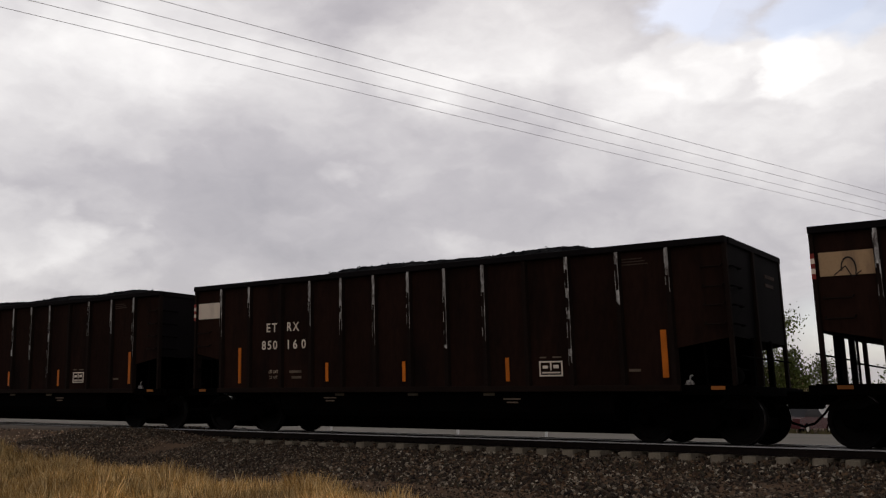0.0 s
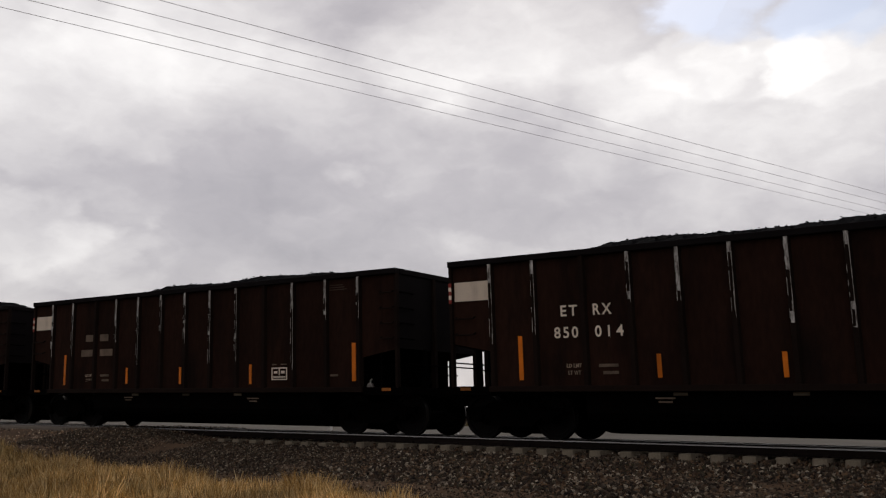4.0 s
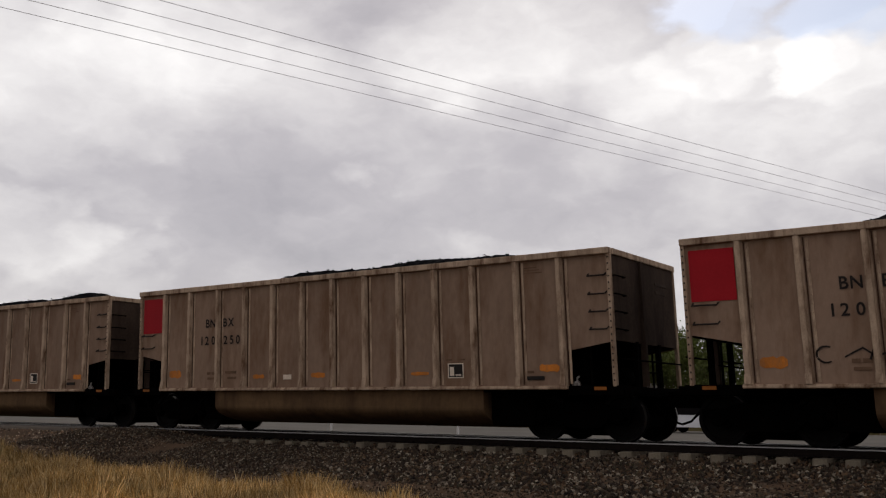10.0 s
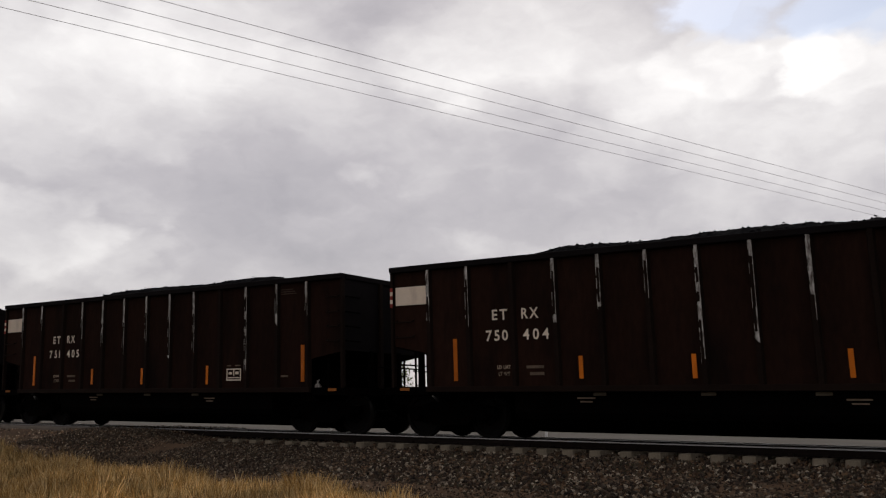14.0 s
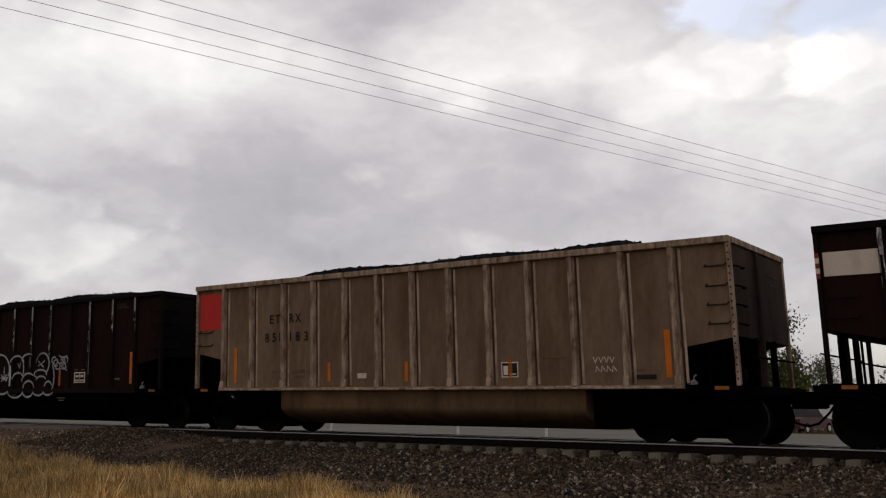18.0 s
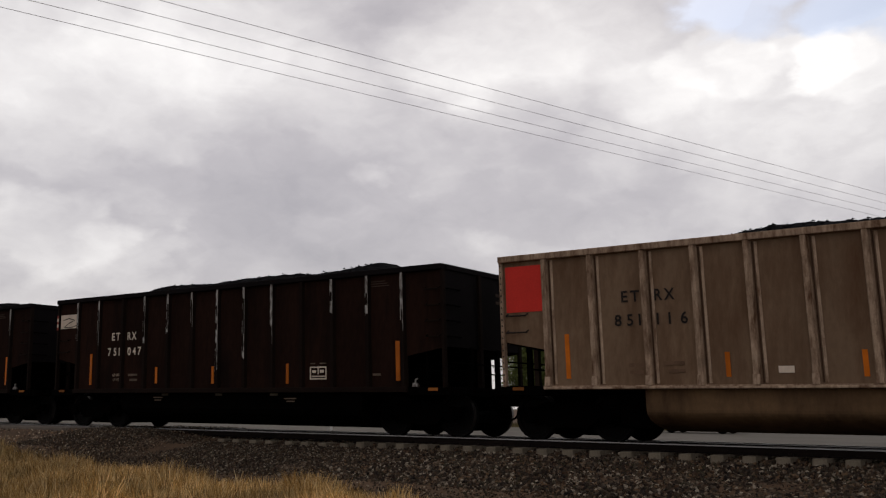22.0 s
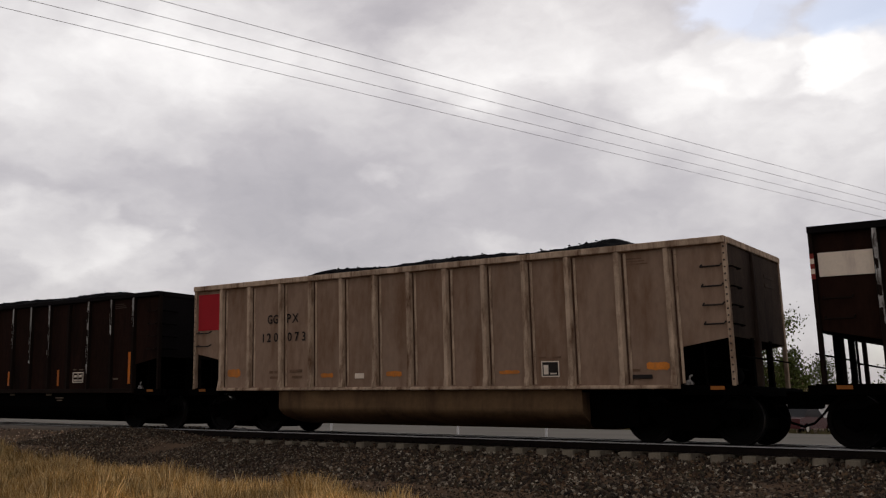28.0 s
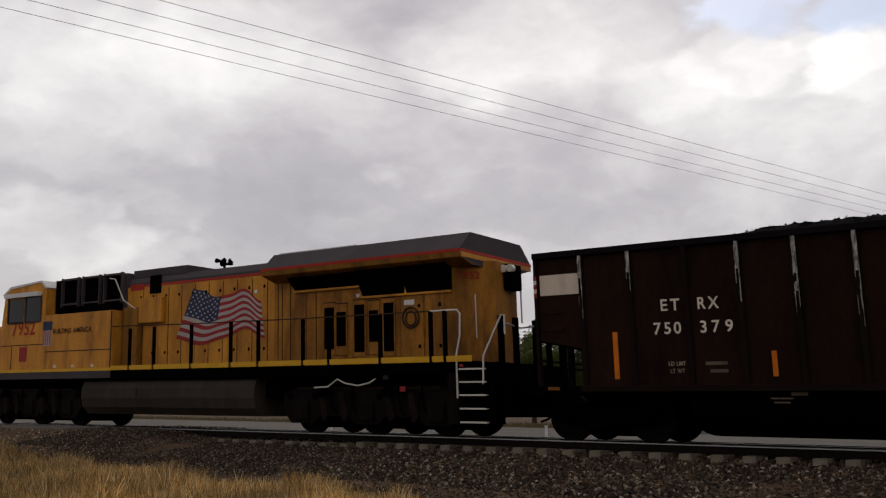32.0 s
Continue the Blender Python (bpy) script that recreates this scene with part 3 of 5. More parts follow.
def strip_bm(i, seed):
    """Bare scraped metal on a post: one ragged patch, broad at the top, that thins to a line down its rear edge."""
    rnd = random.Random(seed)
    bm = bmesh.new()
    y, w, x = -(HW + 0.058), 0.041, POSTS[i]
    z, low = TOP - 0.13, rnd.choice((rnd.uniform(2.3, 3.0), rnd.uniform(2.0, 2.7), rnd.uniform(1.5, 2.2)))
    rows, wide, until = [], 2 * w, TOP - 0.13 - rnd.uniform(0.1, 0.7)
    while z > low:
        rows.append((bm.verts.new((x + w - wide * rnd.uniform(0.82, 1.0), y, z)), bm.verts.new((x + w + rnd.uniform(-0.003, 0.001), y, z))))
        z -= rnd.uniform(0.03, 0.09)
        if z < until:
            pick = rnd.random()
            rows.append((bm.verts.new((x + w - wide * 0.9, y, z + 0.012)), bm.verts.new((x + w, y, z + 0.01))))
            wide = 0.014 if pick < 0.5 else 0.026 if pick < 0.72 else 2 * w
            until = z - (rnd.uniform(0.15, 0.6) if wide < 0.02 else rnd.uniform(0.06, 0.25))
    rows.append((bm.verts.new((x + w - 0.006, y, low)), bm.verts.new((x + w, y, low))))
    for a, b in zip(rows, rows[1:]):
        bm.faces.new((a[0], b[0], b[1], a[1]))
    # a broken second scrape down the front edge
    z = TOP - 0.2
    while z > low + 0.2:
        h, t = rnd.uniform(0.08, 0.4), rnd.uniform(0.008, 0.02)
        vs = [bm.verts.new(p) for p in ((x - w, y, z), (x - w + t, y, z - 0.01), (x - w + t * 0.7, y, z - h), (x - w, y, z - h + 0.01))]
        bm.faces.new(vs[::-1])
        z -= h + rnd.uniform(0.04, 0.3)
    return bm


def belly_bm():
    """The rounded tub that hangs between the trucks."""
    sec = [(-1.5, SILL)] + [(1.5 * math.cos(a), 0.57 + 0.43 * math.sin(a)) for a in [math.pi + math.pi * i / 10 for i in range(11)]] + [(1.5, SILL)]
    bm = bmesh.new()
    prism(bm, sec, POSTS[3] - 0.1, POSTS[12] - 0.3, "x")
    return bm


def tan_belly_bm():
    sec = [(-1.52, SILL - 0.06)] + [(1.52 * math.cos(a), 0.64 + 0.42 * math.sin(a)) for a in [math.pi + math.pi * i / 28 for i in range(29)]] + [(1.52, SILL - 0.06)]
    bm = bmesh.new()
    prism(bm, sec, 3.88, 12.35, "x")
    return bm


def coal_bm(seed):
    rnd = random.Random(seed)
    bm = bmesh.new()
    nx, ny = 150, 18
    o = rnd.uniform(0, 90)
    a, b = rnd.uniform(3.0, 5.5), rnd.uniform(11.5, 13.4)
    rows = []
    for i in range(nx + 1):
        x = X0 + 0.1 + (X1 - X0 - 0.2) * i / nx
        ramp_ = min(1, max(0, (x - 1.0) / a)) * min(1, max(0, (X1 - x) / max(0.6, X1 - b)))
        hump = 0.03 + 0.11 * ramp_ + 0.09 * noise.noise((x * 0.45 + o, 0, 0)) * ramp_ + 0.03 * math.sin(x * 1.5 + o) * ramp_
        row = []
        for j in range(ny + 1):
            v = j / ny * 2 - 1
            crown = (1 - v * v)
            z = TOP - 0.20 + (0.16 + hump + 0.22 * ramp_) * crown ** 0.75 * (0.25 + 0.75 * ramp_) + 0.06 * noise.noise((x * 6 + o, v * 9, 1.0)) + 0.04 * noise.noise((x * 13 + o, v * 19, 4.0)) * ramp_
            row.append(bm.verts.new((x, v * (HW - 0.08), z)))
        rows.append(row)
    for u, v in zip(rows, rows[1:]):
        for j in range(ny):
            bm.faces.new((u[j], v[j], v[j + 1], u[j + 1]))
    # loose lumps on top
    for _ in range(900):
        row = rows[rnd.randrange(12, nx - 8)]
        p = row[rnd.randrange(1, ny)].co
        r = rnd.uniform(0.015, 0.042)
        c = Vector((p.x + rnd.uniform(-0.05, 0.05), p.y + rnd.uniform(-0.08, 0.08), p.z + r * 0.3))
        vs = [bm.verts.new(c + Vector(d) * r * rnd.uniform(0.7, 1.2)) for d in ((1.3, 0, -0.4), (-0.7, 1.1, -0.4), (-0.7, -1.1, -0.4), (rnd.uniform(-0.7, 0.7), rnd.uniform(-0.4, 0.4), 0.45))]
        for f in ((0, 1, 3), (1, 2, 3), (2, 0, 3)):
            bm.faces.new([vs[i] for i in f])
    return bm


def wheelset_bm():
    bm = bmesh.new()
    lathe(bm, [(-1.1, 0.08), (-0.86, 0.09), (0.86, 0.09), (1.1, 0.08)], 12)
    for s in (-1, 1):
        prof = [(0.70, 0.16), (0.70, 0.40), (0.69, WHEEL_R + 0.025), (0.72, WHEEL_R + 0.025), (0.735, WHEEL_R), (0.835, WHEEL_R - 0.006), (0.835, 0.40), (0.79, 0.38), (0.77, 0.2), (0.84, 0.17), (0.84, 0.1)]
        lathe(bm, [(s * y, r) for y, r in prof], 32)
    for f in bm.faces:
        if all(WHEEL_R - 0.01 < math.hypot(v.co.x, v.co.z) < WHEEL_R + 0.01 for v in f.verts):
            f.material_index = 1
    for j in range(3):
        a = 2 * math.pi * j / 3
        for s in (-1, 1):
            box(bm, 0.04 * math.cos(a) - 0.014, 0.04 * math.cos(a) + 0.014, min(s * 1.09, s * 1.12), max(s * 1.09, s * 1.12), 0.04 * math.sin(a) - 0.014, 0.04 * math.sin(a) + 0.014)
    return bm


def sideframe_bm(c, s):
    bm = bmesh.new()
    pts = [(-1.2, 0.50), (-1.2, 0.66), (-0.75, 0.68), (-0.5, 0.78), (0.5, 0.78), (0.75, 0.68), (1.2, 0.66), (1.2, 0.50), (0.72, 0.48), (0.45, 0.26), (-0.45, 0.26), (-0.72, 0.48)]
    prism(bm, [(c + a, b) for a, b in pts], s * 0.93, s * 1.07, "y")
    for a in (-0.889, 0.889):
        lathe(bm, [(s * 1.0, 0.15), (s * 1.13, 0.15), (s * 1.16, 0.11)], 12, (c + a, 0, WHEEL_R))
    for a in (-0.15, 0.0, 0.15):
        lathe_y = s * 1.075
        box(bm, c + a - 0.06, c + a + 0.06, min(lathe_y, s * 1.0), max(lathe_y, s * 1.0), 0.36, 0.66)
    return bm


def rigging_bm(c):
    """Brake beams with their rods and shoes, hung low between the wheels of a truck."""
    sec = [(-1.22, 0.5), (-1.22, 0.3), (-0.95, 0.16), (-0.5, 0.11), (0.5, 0.11), (0.95, 0.16), (1.22, 0.3), (1.22, 0.5)]
    return prism(bmesh.new(), [(c + a, b) for a, b in sec], -0.62, 0.62, "y")


def coupler_bm(end):
    """end: -1 at the car's start, 1 at its end."""
    bm = bmesh.new()
    x = 0.0 if end < 0 else L
    d = -end
    box(bm, min(x + d * 0.18, x + d * 0.95), max(x + d * 0.18, x + d * 0.95), -0.1, 0.1, 0.76, 0.92)
    box(bm, min(x - d * 0.05, x + d * 0.3), max(x - d * 0.05, x + d * 0.3), -0.2, -0.02, 0.68, 1.0)
    box(bm, min(x + d * 0.02, x + d * 0.28), max(x + d * 0.02, x + d * 0.28), 0.0, 0.2, 0.7, 0.98)
    return bm


def hose_bm(end):
    x = 0.0 if end < 0 else L
    d = -end
    return tube(bmesh.new(), [(x + d * 0.55, -0.35, 0.8), (x + d * 0.4, -0.36, 0.6), (x + d * 0.2, -0.33, 0.42), (x, -0.3, 0.36)], 0.025, 6)


def rungs_bm(kind, i=0):
    z = (2.2, 2.55, 2.9, 3.27)[i]
    if kind == "side_right":
        return tube(bmesh.new(), [(X1 - 0.46, -(HW - 0.03), z + 0.05), (X1 - 0.46, -(HW + 0.06), z), (X1 - 0.08, -(HW + 0.06), z), (X1 - 0.08, -(HW - 0.03), z + 0.05)], 0.017, 6)
    if kind == "side_left":
        return tube(bmesh.new(), [(X0 + 0.12, -(HW - 0.03), z + 0.05), (X0 + 0.12, -(HW + 0.06), z), (X0 + 0.6, -(HW + 0.06), z), (X0 + 0.6, -(HW - 0.03), z + 0.05)], 0.017, 6)
    return tube(bmesh.new(), [(X1, -(HW - 0.1), z), (X1 + 0.09, -(HW - 0.1), z), (X1 + 0.09, -(HW - 0.55), z), (X1, -(HW - 0.55), z)], 0.017, 6)


def build_car(kind, variant):
    """A loaded coal gondola at the origin, rail top at z 0, its couplings at x 0 and L."""
    tan = kind > 0
    ob = thing("coal_car", "dark brown steel coal gondola car heaped with coal" if not tan else "tan coal gondola car with a red end panel, heaped with coal", "railway car", "cars of the coal train")
    paint, post_paint, chord_paint = ((BROWN, BROWN_POST, CHORD), (TAN, TAN_POST, TAN_POST), (OLD_TAN, OLD_TAN_POST, OLD_TAN_POST))[kind]
    key = ("brown", "tan", "old_tan")[kind]
    for s in (-1, 1):
        part("side", shared(("side", key, s), lambda: side_plate(s), paint), None, ob)
        part("top_chord", shared(("top_chord", key, s), lambda: block(X0 - 0.04, X1 + 0.04, min(s * (HW - 0.1), s * (HW + 0.07)), max(s * (HW - 0.1), s * (HW + 0.07)), TOP - 0.13, TOP, 0.015), chord_paint), None, ob)
        part("side_sill", shared(("side_sill", key, s), lambda: block(POSTS[1] - 0.1, POSTS[13] + 0.1, min(s * (HW - 0.1), s * (HW + 0.07)), max(s * (HW - 0.1), s * (HW + 0.07)), SILL - (0.055 if tan else 0.10), SILL + 0.02, 0.01), post_paint if tan else BROWN_POST), None, ob)
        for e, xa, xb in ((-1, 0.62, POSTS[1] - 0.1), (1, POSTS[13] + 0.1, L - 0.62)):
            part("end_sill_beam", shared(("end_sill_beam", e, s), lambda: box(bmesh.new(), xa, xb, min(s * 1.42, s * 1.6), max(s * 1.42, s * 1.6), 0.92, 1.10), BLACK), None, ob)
        for i in range(1, 14):
            p = part("side_post", shared(("side_post", key, i, s), lambda: post_bm(i, s, 0.085 if tan else 0.078), post_paint), None, ob)
            if tan and s < 0:
                part("rivet_flange", shared(("rivet_flange", i), lambda: flange_bm(i), RUST), None, p, "rust-stained joint beside the post")
                part("post_foot", shared(("post_foot", i), lambda: prism(bmesh.new(), [(-(HW - 0.03), SILL + 0.02), (-(HW + 0.09), SILL + 0.02), (-(HW + 0.058), SILL + 0.2), (-(HW - 0.03), SILL + 0.2)], POSTS[i] - 0.06, POSTS[i] + 0.06, "x"), TAN_POST), None, p)
                part("riveted_flange", shared(("riveted_flange", i), lambda: flange2_bm(i), TAN_POST), None, p)
            if not tan and s < 0 and i not in (3, 10):
                sd_ = i * 7 + variant * 131
                part("wear_strip", shared(("wear_strip", sd_), lambda: strip_bm(i, sd_), WORN), None, p, "scraped pale bare metal")
        for e, x in ((-1, X0), (1, X1)):
            part("corner_post", shared(("corner_post", key, s, e), lambda: block(x - 0.038, x + 0.038, min(s * (HW - 0.08), s * (HW + 0.03)), max(s * (HW - 0.08), s * (HW + 0.03)), 1.08, TOP - 0.12, 0.01), post_paint if tan else BROWN_POST), None, ob)
            part("end_strut", shared(("end_strut", s, e), lambda: prism(bmesh.new(), [(s * 0.55 - 0.06, 1.08), (s * 0.55 + 0.06, 1.08), (s * 0.55 + 0.05, 2.0), (s * 0.55 - 0.05, 2.0)], x - 0.05, x + 0.05, "x"), BLACK), None, ob)
            part("platform_stanchion", shared(("platform_stanchion", s, e), lambda: tube(bmesh.new(), [(x - e * 0.55, s * (HW - 0.12), 1.1), (x - e * 0.55, s * (HW - 0.12), 2.0)], 0.025, 6), BLACK), None, ob)
    for e, x in ((-1, X0), (1, X1)):
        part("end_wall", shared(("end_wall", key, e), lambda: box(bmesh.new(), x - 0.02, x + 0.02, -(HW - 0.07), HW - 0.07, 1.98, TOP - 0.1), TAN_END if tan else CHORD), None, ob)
        part("end_chord", shared(("end_chord", key, e), lambda: block(x - 0.06, x + 0.06, -(HW - 0.1), HW - 0.1, TOP - 0.13, TOP - 0.005, 0.012), chord_paint), None, ob)
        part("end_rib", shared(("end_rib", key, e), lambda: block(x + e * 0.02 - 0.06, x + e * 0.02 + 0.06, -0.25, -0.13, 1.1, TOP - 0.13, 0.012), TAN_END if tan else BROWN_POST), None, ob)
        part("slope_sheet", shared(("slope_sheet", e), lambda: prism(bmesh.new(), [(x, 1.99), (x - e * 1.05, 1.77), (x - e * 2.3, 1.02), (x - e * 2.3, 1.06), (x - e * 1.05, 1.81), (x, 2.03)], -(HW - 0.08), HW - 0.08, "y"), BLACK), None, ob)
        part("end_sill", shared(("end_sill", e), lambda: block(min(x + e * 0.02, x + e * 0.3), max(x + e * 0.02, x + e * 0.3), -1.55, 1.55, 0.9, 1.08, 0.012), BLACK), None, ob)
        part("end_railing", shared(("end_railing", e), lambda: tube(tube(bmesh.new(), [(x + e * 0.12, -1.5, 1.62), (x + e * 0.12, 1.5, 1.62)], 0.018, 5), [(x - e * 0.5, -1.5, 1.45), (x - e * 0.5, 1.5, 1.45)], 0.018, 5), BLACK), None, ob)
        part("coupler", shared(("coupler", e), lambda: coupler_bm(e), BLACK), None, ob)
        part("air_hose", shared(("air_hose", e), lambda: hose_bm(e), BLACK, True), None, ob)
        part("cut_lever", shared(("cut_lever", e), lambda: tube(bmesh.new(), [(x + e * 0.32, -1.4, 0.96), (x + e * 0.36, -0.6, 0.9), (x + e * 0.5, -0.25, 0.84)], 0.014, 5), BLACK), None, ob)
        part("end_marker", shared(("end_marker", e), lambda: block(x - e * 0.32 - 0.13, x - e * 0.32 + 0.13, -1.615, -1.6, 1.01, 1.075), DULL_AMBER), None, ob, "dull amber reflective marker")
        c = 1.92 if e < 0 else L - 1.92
        truck = part("truck", shared(("truck", e), lambda: box(box(bmesh.new(), c - 0.25, c + 0.25, -1.0, 1.0, 0.42, 0.74), c - 0.2, c + 0.2, -0.3, 0.3, 0.7, 0.92), BLACK), None, ob, "cast steel truck in near-black shadow colour")
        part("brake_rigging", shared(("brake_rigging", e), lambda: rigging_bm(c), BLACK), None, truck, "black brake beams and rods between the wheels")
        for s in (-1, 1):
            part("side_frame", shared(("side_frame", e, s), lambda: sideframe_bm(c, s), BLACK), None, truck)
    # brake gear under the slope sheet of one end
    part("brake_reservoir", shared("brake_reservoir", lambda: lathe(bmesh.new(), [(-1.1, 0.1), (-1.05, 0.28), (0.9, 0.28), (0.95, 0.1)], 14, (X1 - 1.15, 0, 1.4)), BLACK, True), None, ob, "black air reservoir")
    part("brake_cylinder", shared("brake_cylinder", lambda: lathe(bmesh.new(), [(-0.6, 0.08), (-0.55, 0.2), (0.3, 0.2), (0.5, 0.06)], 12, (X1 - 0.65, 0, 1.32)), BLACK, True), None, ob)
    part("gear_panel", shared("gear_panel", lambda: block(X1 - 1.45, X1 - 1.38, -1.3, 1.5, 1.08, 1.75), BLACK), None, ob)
    # added plate, no known part: keeps bright sky from showing through this end
    part("gear_shield", shared("gear_shield", lambda: block(X1 - 1.37, X1 - 0.65, 1.24, 1.3, 1.04, 1.96, 0.01), BLACK), None, ob, "added black plate that closes the open car end")
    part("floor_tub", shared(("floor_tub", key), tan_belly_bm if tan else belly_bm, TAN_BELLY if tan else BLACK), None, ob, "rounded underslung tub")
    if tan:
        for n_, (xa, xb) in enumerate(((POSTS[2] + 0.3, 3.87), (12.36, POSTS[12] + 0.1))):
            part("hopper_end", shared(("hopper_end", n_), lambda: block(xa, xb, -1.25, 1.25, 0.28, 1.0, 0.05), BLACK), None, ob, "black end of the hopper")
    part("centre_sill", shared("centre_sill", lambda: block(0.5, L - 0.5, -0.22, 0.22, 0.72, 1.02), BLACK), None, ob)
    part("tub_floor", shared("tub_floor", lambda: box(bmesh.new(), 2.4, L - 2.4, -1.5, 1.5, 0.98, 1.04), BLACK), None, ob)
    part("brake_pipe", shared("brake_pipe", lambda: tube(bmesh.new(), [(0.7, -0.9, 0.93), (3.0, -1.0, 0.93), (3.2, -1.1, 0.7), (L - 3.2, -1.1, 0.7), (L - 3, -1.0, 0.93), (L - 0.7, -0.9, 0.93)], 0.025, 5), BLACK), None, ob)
    for i in range(4):
        part("end_grab_iron", shared(("end_grab_iron", i), lambda: rungs_bm("end", i), BLACK), None, ob)
        part("grab_iron", shared(("grab_iron", key, i), lambda: rungs_bm("side_right", i), LETTER_DARK if tan else BROWN_POST), None, ob)
        if i < 2:
            part("grab_iron", shared(("grab_iron_left", key, i), lambda: rungs_bm("side_left", i), LETTER_DARK if tan else BROWN_POST), None, ob)
    part("coal_load", shared(("coal_load", variant), lambda: coal_bm(50 + variant), COAL), None, ob, "heaped black coal")
    for a in AXLES:
        w = part("wheelset", shared("wheelset", wheelset_bm, [WHEEL, TREAD], False, False), None, ob, "steel wheels on an axle")
        w.location = (a + LEAN_AT(WHEEL_R), 0, WHEEL_R)
    # marks on the near side
    y = -(HW - 0.025)
    strips = ((2.5, 1.22, 2.13, 0.05), (5.55, 1.24, 1.69, 0.045), (7.9, 1.22, 1.67, 0.045), (10.66, 1.2, 1.69, 0.045), (14.17, 1.24, 2.14, 0.06))
    if kind == 2:
        strips = ((2.28, 1.24, 2.13, 0.05),) + strips[1:]
    if kind != 1:
        for x, z0, z1, w in strips:
            part("reflector", shared(("reflector", x), lambda: box(bmesh.new(), x - w, x + w, y - 0.01, y, z0, z1), AMBER), None, ob, "amber vertical reflector strip")
    if not tan:
        part("end_panel", shared("white_end_panel", lambda: box(bmesh.new(), X0 + 0.09, POSTS[1] - 0.06, y - 0.012, y, 2.94, 3.36), WHITE), None, ob, "off-white painted panel")
        for mx in (5.91, 8.11, 10.15):
            part("sill_marker", shared(("sill_marker", mx), lambda: box(bmesh.new(), mx - 0.14, mx + 0.14, -1.545, -1.525, 0.905, 0.965), GREY_TAN), None, ob, "small grimy grey-tan marker")
        part("red_white_strip", shared("red_white_strip", strip_rw, [RED_DULL, WHITE]), None, ob, "red and white conspicuity strip")
    else:
        part("end_panel", shared(("red_end_panel", key), lambda: box(bmesh.new(), X0 + 0.1, POSTS[1] - 0.09, y - 0.012, y, 2.63, 3.6), DEEP_RED if kind == 1 else RED), None, ob, "red painted panel")
        part("label_plate", shared("label_plate", lambda: box(bmesh.new(), 6.45, 6.72, y - 0.012, y, 1.3, 1.42), WHITE), None, ob, "small white placard")
        for a, b, z0, z1 in ((13.8, 14.26, 1.38, 1.54), (10.46, 10.96, 1.35, 1.43), (5.36, 5.76, 1.33, 1.44), (7.39, 7.84, 1.33, 1.46), (2.05, 2.54, 1.37, 1.58))[:5 if kind == 1 else 0]:
            part("orange_patch", shared(("orange_patch", a), lambda: patch_bm(a, b, z0, z1), ORANGE), None, ob, "faded orange paint patch")
        part("side_lip", shared("side_lip", lambda: block(POSTS[1] - 0.08, POSTS[13] + 0.08, -(HW + 0.09), -(HW + 0.05), SILL - 0.05, SILL - 0.005, 0.01), TAN_POST), None, ob)
    for n_, z in enumerate((3.28, 3.1)):
        part("end_stencil", shared(("end_stencil", n_), lambda: box(bmesh.new(), X1 + 0.02, X1 + 0.03, 0.55, 1.15 - 0.1 * n_, z, z + 0.07), GHOST), None, ob, "small unreadable stencilled line")
    part("data_plate", shared(("data_plate", key), lambda: plate_bm(tan), [LETTER, LETTER_DARK]), None, ob, "white-framed consolidated data stencil")
    for n_, (a, b, z, h, yy) in enumerate(STENCILS):
        if (tan and yy > -1.55) or (not tan and z > 1.3 and b < 5):
            continue
        part("stencil_line", shared(("stencil_line", key, n_), lambda: box(bmesh.new(), a, b, yy - 0.008, yy, z, z + h), DIM if not tan else FAINT), None, ob, "small unreadable stencilled line")
    if not tan:
        for text, x0, x1, z in (("LD LMT", 3.57, 3.91, 1.46), ("LT WT", 3.6, 3.88, 1.32)):
            part("small_lettering", shared(("small_lettering", text), lambda: letters(text, x0, x1, -1.582, z, 0.075), FADED), None, ob, "small faded stencilled lettering")
        for x0, x1, z in ((4.29, 4.7, 1.46), (4.37, 4.7, 1.32)):
            part("stencil_line", shared(("weight_line", z), lambda: box(bmesh.new(), x0, x1, -1.582, -1.574, z, z + 0.06), DIM), None, ob, "small unreadable stencilled figures")
    for n_ in range(3):
        part("bay_stencil", shared(("bay_stencil", key, n_), lambda: box(bmesh.new(), 13.4, 13.95 - 0.06 * n_, -1.578, -1.57, 3.43 + n_ * 0.055, 3.452 + n_ * 0.055), FAINT if tan else GHOST), None, ob, "faint unreadable stencilled line")
    part("retainer_valve", shared("retainer_valve", valve_bm, WORN), None, ob, "pale weathered brake retainer valve")
    if tan:
        part("dark_plate", shared("dark_plate", lambda: block(13.5, 13.9, -1.6, -1.57, 1.22, 1.3, 0.008), LETTER_DARK), None, ob, "small dark bolted plate")
        for x in (X0, X1):
            part("rivet_row", shared(("rivet_row", x), lambda: rivets_bm(x), LETTER_DARK), None, ob, "dark rivet heads down the corner post")
    return ob


def valve_bm():
    bm = lathe(bmesh.new(), [(-1.55, 0.03), (-1.53, 0.075), (-1.44, 0.075), (-1.42, 0.04)], 10, (14.59, 0, 1.12))
    tube(bm, [(14.52, -1.5, 1.1), (14.46, -1.5, 1.06), (14.4, -1.5, 1.06)], 0.022, 6)
    tube(bm, [(14.6, -1.5, 1.18), (14.62, -1.52, 1.26), (14.67, -1.52, 1.28)], 0.018, 6)
    return box(bm, 14.48, 14.7, -1.52, -1.46, 1.03, 1.07)


